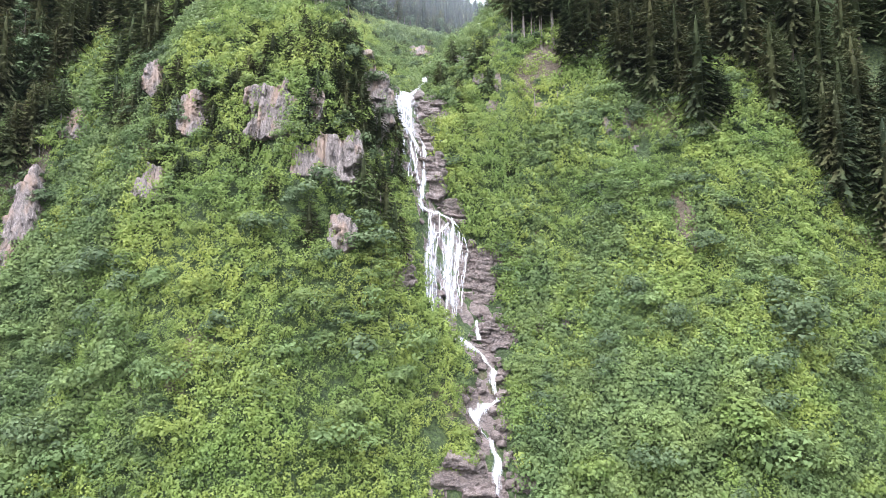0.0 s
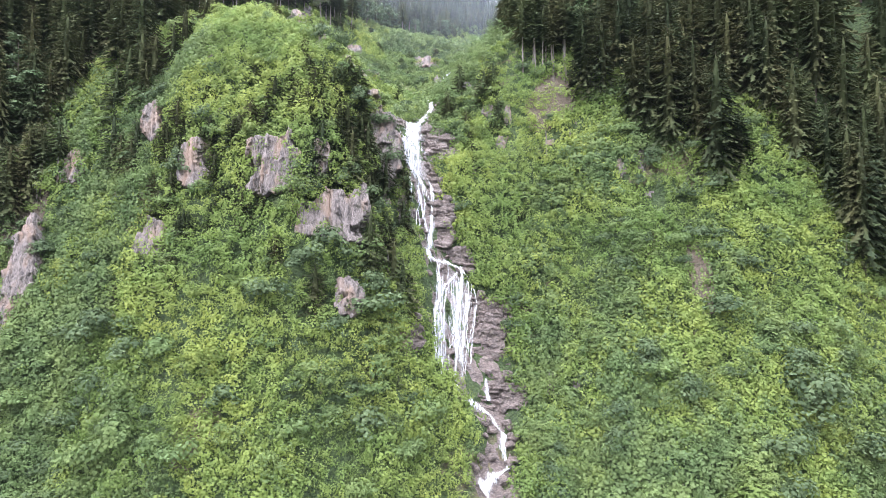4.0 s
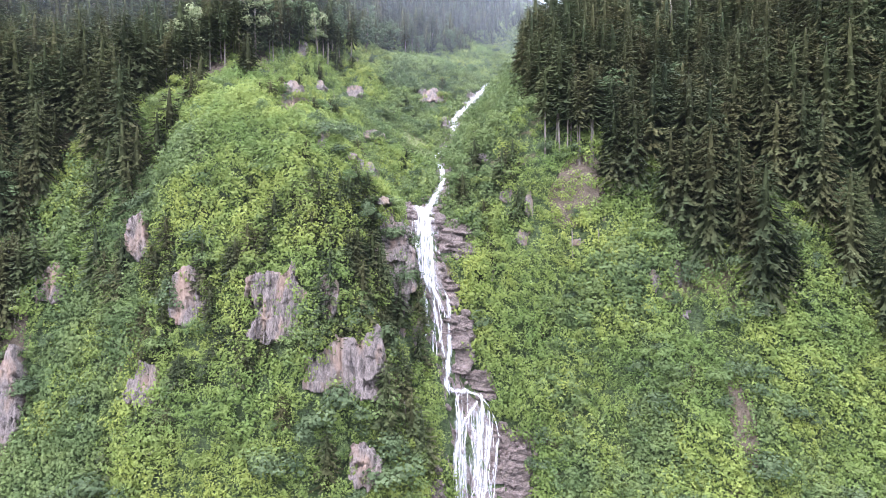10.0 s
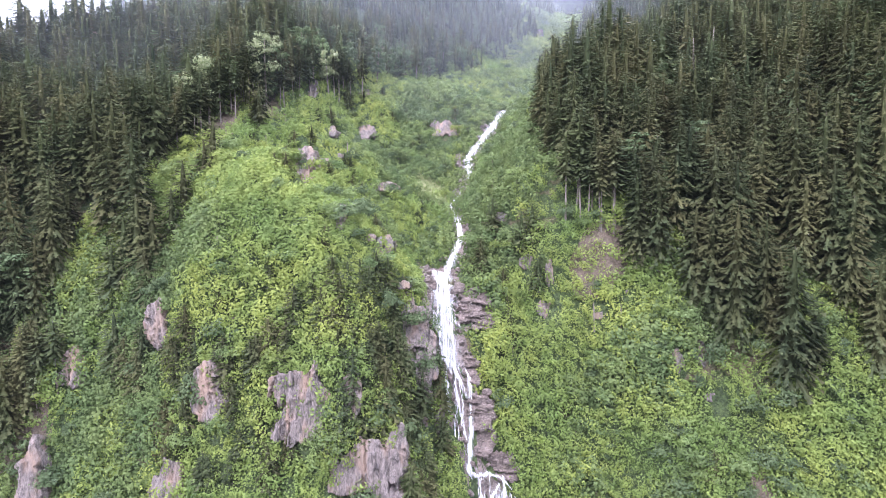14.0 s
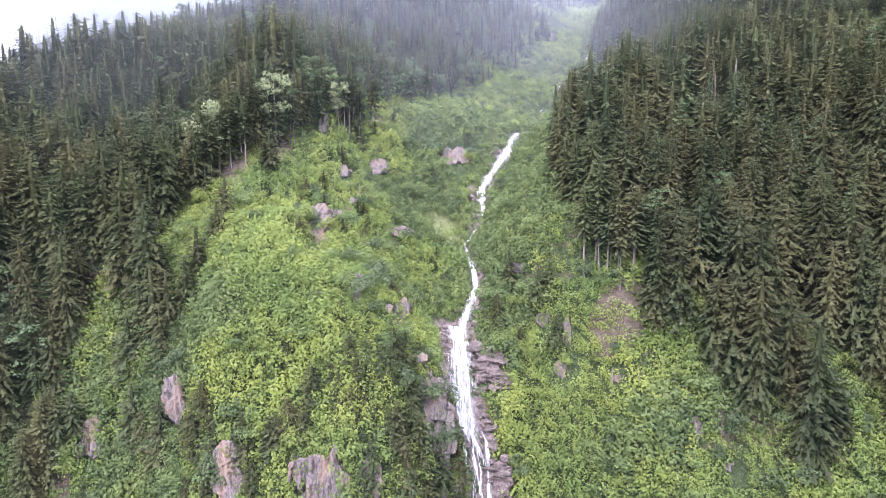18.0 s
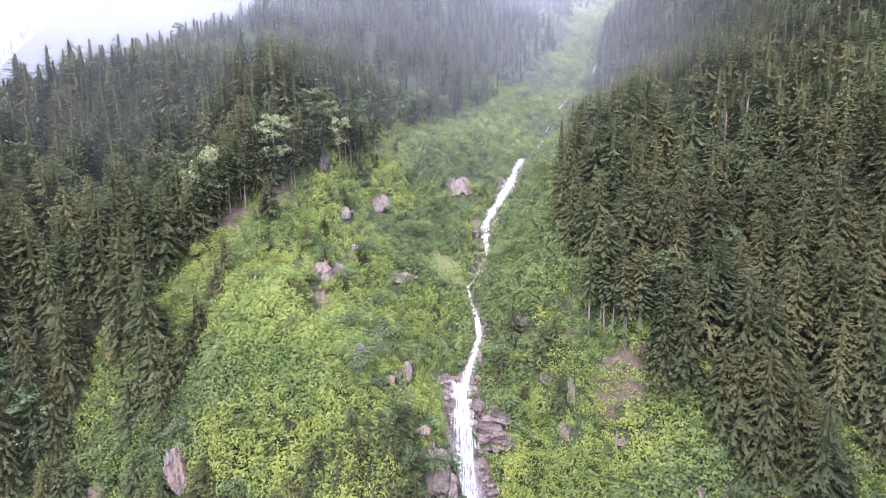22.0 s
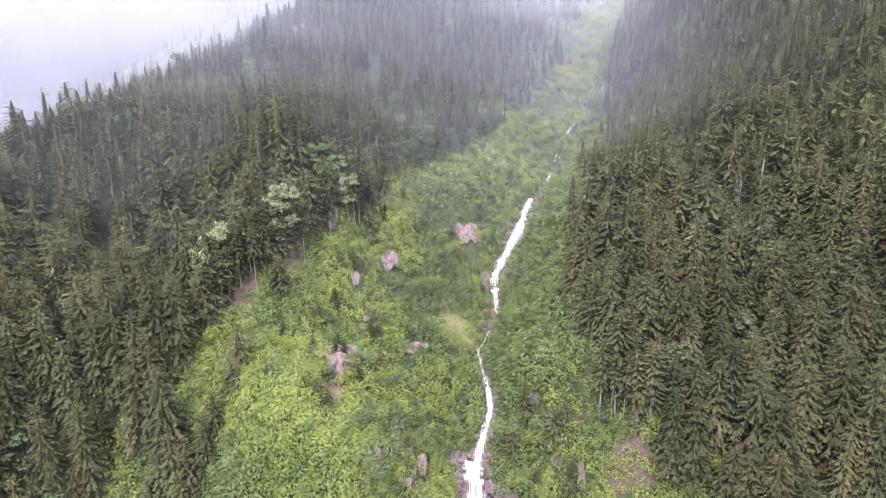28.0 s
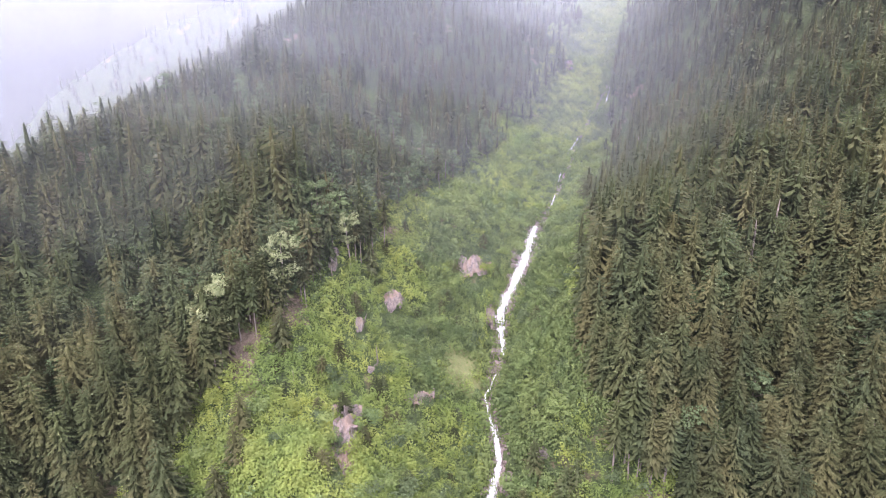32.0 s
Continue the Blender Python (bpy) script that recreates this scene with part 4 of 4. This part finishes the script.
alders = [broadleaf("alder_bush", "rounded green alder bush on the slope", ALDER, BARK, "large alder bushes", 24, 1500, 0.028, 0.16, 0.5, (0.13, 0.24)) for _ in range(4)]
k = 0
for x0, x1, y0, y1, count in ((-100, -50, 86, 107, 44), (12, 45, 86, 103, 34), (48, 92, 84, 102, 22), (-16, -8, 94, 108, 6), (2, 16, 150, 215, 22), (8, 44, 106, 128, 16), (-66, -44, 108, 116, 8), (-48, -10, 84, 108, 12), (-30, -10, 136, 185, 14)):
    for _ in range(count):
        x, y = rng.uniform(x0, x1), rng.uniform(y0, y1)
        if not wooded(np.array(x), np.array(y)) and abs(x - stream_x(y)) > 5:
            t = rng.uniform(3.4, 6.4)
            stand(alders, k, x, y, t, t * rng.uniform(0.9, 1.2))
            k += 1

# spruces that stand alone on the cliffs and slopes
lone = []
for k in range(4):
    cv, cf = spruce_crown(rng, 18, 10, 3, 0.03, 0.18, 0.8, 5, 0.19)
    tree = tagged(new("lone_spruce"), "single dark spruce among rocks and shrubs", "spruce tree", "spruces on the cliffs")
    put("trunk", trunk_v, trunk_f, BARK, tree)
    put("crown", cv, cf, NEEDLES, tree)
    lone.append(tree)
LONE = [(-9.5, 104.5, 19.1), (-12.7, 102.4, 14.8), (-14.1, 101.5, 18.5), (-20.6, 99.7, 10.6), (-8.7, 106.6, 12.3), (-18.9, 110.2, 11.9), (-24.0, 108.3, 10.7), (-16.3, 114.3, 10.2), (-21.6, 112.0, 7.8), (-25.7, 107.0, 9.5), (-13.0, 115.4, 9.1), (-30.2, 112.7, 6.7), (-38.2, 109.2, 7.5), (-52.8, 111.2, 8.7), (-63.7, 117.0, 10.3), (-47.8, 107.7, 6.3), (53.4, 118.8, 9.4), (10.9, 136.3, 8.1), (2.3, 147.5, 10.3), (-0.6, 142.3, 8.5), (7.9, 141.8, 9.9), (4.7, 132.1, 6.5), (-13.5, 98.6, 5.6), (-8.9, 99.8, 4.7), (-54.5, 161.2, 8.3), (-30.2, 120.3, 5.1), (-54.1, 159.3, 8.6), (-38.3, 147.6, 7.4), (-56.2, 135.7, 7.9), (-31.2, 158.3, 5.3), (-42.8, 134.1, 4.4), (-38.9, 175.0, 5.8), (-35.9, 186.5, 8.6), (40.1, 124.6, 7.4), (-39.6, 107.7, 6.3), (-33.8, 106.3, 5.2), (14.1, 124.8, 4.9), (38.6, 114.8, 5.6), (-30.4, 102.5, 5.0)]
for k, (x, y, t) in enumerate(LONE):
    stand(lone, k, x, y, t, math.sqrt(t * 20))

crew = np.random.default_rng(23)
k = 0
for j in range(130):
    x, y = (crew.uniform(-58, -12), crew.uniform(105, 118)) if j < 80 else (crew.uniform(-26, -9), crew.uniform(106, 123))
    t = crew.uniform(4.0, 8.5)
    foot = float(height(x, y))
    if not any(on_rock(np.array(x), np.array(y + 1.5), np.array(foot + t * f)) for f in (0, 0.3, 0.6)):
        stand(lone, k, x, y, t, math.sqrt(t * 22))
        k += 1
# dark spruces round the gully and on the shoulder of the knoll
for x, y, t in ((-70.8, 128.1, 15), (-67.8, 127.9, 17), (-64.7, 127.4, 14), (-61.8, 129.1, 12), (-60.2, 131.3, 13), (-72.9, 127.0, 14), (-65.0, 124.8, 11), (-57.5, 136.0, 10), (-58.0, 140.9, 11), (-52.8, 158.8, 12), (-86.4, 121.8, 13), (-66.9, 119.3, 9), (-55.8, 115.3, 8), (-69.6, 121.3, 12), (-63.4, 118.4, 10), (-24.8, 111.3, 7), (-20.1, 112.8, 9), (-17.5, 114.9, 8), (-29.7, 113.7, 7), (-26.5, 113.9, 9), (-21.7, 116.0, 9), (-22.9, 99.9, 9), (-10.6, 106.6, 12), (-14.6, 105.1, 14), (10.4, 142.1, 9), (3.4, 137.3, 7), (-60.5, 107.0, 6)):
    stand(lone, k, x, y, t, math.sqrt(t * 22))
    k += 1

# small spruces up the sides of the glen
for _ in range(70):
    x, y = crew.uniform(-56, 12), crew.uniform(126, 215)
    t = crew.uniform(2.6, 6.2)
    foot = float(height(x, y))
    if abs(x - stream_x(y)) > 5 and not wooded(np.array(x), np.array(y)) and not any(on_rock(np.array(x), np.array(y + 1.5), np.array(foot + t * f)) for f in (0, 0.4)):
        stand(lone, k, x, y, t, math.sqrt(t * 22))
        k += 1

# trees of the edge that have lost their lower boughs
bared = []
for k in range(4):
    cv, cf = spruce_crown(rng, 20, 11, 0, 0.45, 0.15, 0.42, 6, 0.12)
    tree = tagged(new("bare_stemmed_spruce"), "spruce with a long bare pinkish-grey lower trunk", "spruce tree", "bare-stemmed spruces")
    put("trunk", trunk_v, trunk_f, GREYWOOD, tree)
    put("crown", cv, cf, NEEDLES, tree)
    bared.append(tree)
k = 0
for ax, ay, bx, by, count in ((-70, 150, -64, 160, 9), (-64, 160, -50, 172, 14), (-50, 172, -32, 197, 9), (17, 142, 33, 135, 13), (-90, 118, -82, 122, 6), (-20, 220, -8, 240, 4)):
    for j in range(count):
        f = (j + rng.random()) / count
        x, y = ax + (bx - ax) * f + rng.normal(0, 0.8), ay + (by - ay) * f + rng.normal(0, 0.8)
        t = rng.uniform(17, 23) if x > 0 else rng.uniform(13, 17.5)
        stand(bared, k, x, y, t, t * 0.95)
        k += 1

# dead trunks
dead = []
for k in range(3):
    tree = tagged(new("dead_trunk"), "bare grey dead trunk without crown", "dead tree", "dead trunks")
    put("trunk", *stem([(0, 0, -0.05), (0.01, 0, 0.4), (0.0, 0.012, 0.8), (0.012, 0.0, 1.0)], (0.030, 0.024, 0.016, 0.006)), GREYWOOD, tree)
    for j in range(4):
        h, a = rng.uniform(0.35, 0.9), rng.random() * 6.28
        put("branch_stub", *stem([(0, 0, h), (0.06 * math.cos(a), 0.06 * math.sin(a), h + 0.015)], (0.008, 0.002), 5), GREYWOOD, tree)
    dead.append(tree)
for k, (x, y, t) in enumerate(((57.4, 174, 13), (-51.5, 112.5, 4), (-49, 113, 3), (-11.5, 106.5, 8), (26, 129, 5), (21, 130, 6), (-66, 152, 8), (-72, 146, 9), (48, 235, 9), (64, 178, 12), (-50, 153, 3.5), (-33, 165, 5))):
    stand(dead, k, x, y, t, t)

# ---- low cloud and distance haze, as translucent sheets ----
def mist_haze_material(name, base, top, low_z, high_z, haze_tint):
    """Thin cloud and painted haze: more of it the higher it hangs, in uneven drifts."""
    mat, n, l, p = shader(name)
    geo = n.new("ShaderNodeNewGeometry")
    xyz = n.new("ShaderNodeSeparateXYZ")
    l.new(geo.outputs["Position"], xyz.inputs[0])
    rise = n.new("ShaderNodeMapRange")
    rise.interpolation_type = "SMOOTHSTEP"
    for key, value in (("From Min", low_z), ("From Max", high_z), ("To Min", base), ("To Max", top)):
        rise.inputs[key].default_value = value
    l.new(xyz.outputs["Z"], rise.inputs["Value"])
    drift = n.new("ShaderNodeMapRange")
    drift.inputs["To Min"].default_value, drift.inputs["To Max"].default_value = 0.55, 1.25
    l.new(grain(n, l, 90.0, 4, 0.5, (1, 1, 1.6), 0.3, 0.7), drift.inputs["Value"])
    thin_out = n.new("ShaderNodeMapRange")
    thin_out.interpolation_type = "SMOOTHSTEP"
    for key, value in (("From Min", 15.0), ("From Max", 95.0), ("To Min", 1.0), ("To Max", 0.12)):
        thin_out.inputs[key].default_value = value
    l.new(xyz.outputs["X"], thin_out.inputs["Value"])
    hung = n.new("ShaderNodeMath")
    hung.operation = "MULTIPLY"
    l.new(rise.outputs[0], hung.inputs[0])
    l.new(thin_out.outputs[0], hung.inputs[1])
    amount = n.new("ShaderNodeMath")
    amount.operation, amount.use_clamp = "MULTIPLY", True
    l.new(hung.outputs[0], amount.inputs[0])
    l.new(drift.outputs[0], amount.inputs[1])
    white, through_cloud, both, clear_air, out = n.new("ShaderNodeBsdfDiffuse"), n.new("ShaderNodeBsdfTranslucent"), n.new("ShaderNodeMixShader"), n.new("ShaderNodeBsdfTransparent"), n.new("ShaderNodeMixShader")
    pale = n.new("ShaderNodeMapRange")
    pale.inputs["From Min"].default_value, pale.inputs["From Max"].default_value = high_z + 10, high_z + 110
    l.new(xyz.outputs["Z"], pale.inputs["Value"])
    cloud_haze_tone = mixed(n, l, pale.outputs[0], haze_tint, (0.80, 0.82, 0.86))
    l.new(cloud_haze_tone, white.inputs[0])
    l.new(cloud_haze_tone, through_cloud.inputs[0])
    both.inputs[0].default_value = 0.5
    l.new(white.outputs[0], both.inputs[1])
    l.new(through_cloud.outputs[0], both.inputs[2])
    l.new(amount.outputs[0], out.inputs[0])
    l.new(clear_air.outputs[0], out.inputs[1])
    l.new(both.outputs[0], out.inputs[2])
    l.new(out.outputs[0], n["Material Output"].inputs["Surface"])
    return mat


# the nearest sheet only lifts the blacks; the grey-blue tones are painted distance haze
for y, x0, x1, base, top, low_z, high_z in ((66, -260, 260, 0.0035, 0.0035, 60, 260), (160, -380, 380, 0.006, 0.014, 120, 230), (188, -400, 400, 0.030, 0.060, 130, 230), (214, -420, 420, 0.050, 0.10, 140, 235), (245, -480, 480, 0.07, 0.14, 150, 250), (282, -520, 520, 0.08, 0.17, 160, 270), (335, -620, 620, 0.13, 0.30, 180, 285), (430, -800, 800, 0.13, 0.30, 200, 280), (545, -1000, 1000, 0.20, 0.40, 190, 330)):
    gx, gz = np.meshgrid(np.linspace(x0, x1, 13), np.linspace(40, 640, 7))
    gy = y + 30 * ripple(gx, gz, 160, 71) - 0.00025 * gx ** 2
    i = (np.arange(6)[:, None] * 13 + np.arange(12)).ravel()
    bank = put("mist_haze_sheet", np.stack([gx, gy, gz], -1).reshape(-1, 3), np.stack([i, i + 1, i + 14, i + 13], 1), mist_haze_material("thin_cloud_and_haze", base, top, low_z, high_z, (0.33, 0.355, 0.39) if y > 400 else (0.54, 0.595, 0.66)))
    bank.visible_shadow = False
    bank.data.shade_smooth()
    tagged(bank, "thin sheet of mist and painted haze over the mountain forest", "mist", kind="structure")
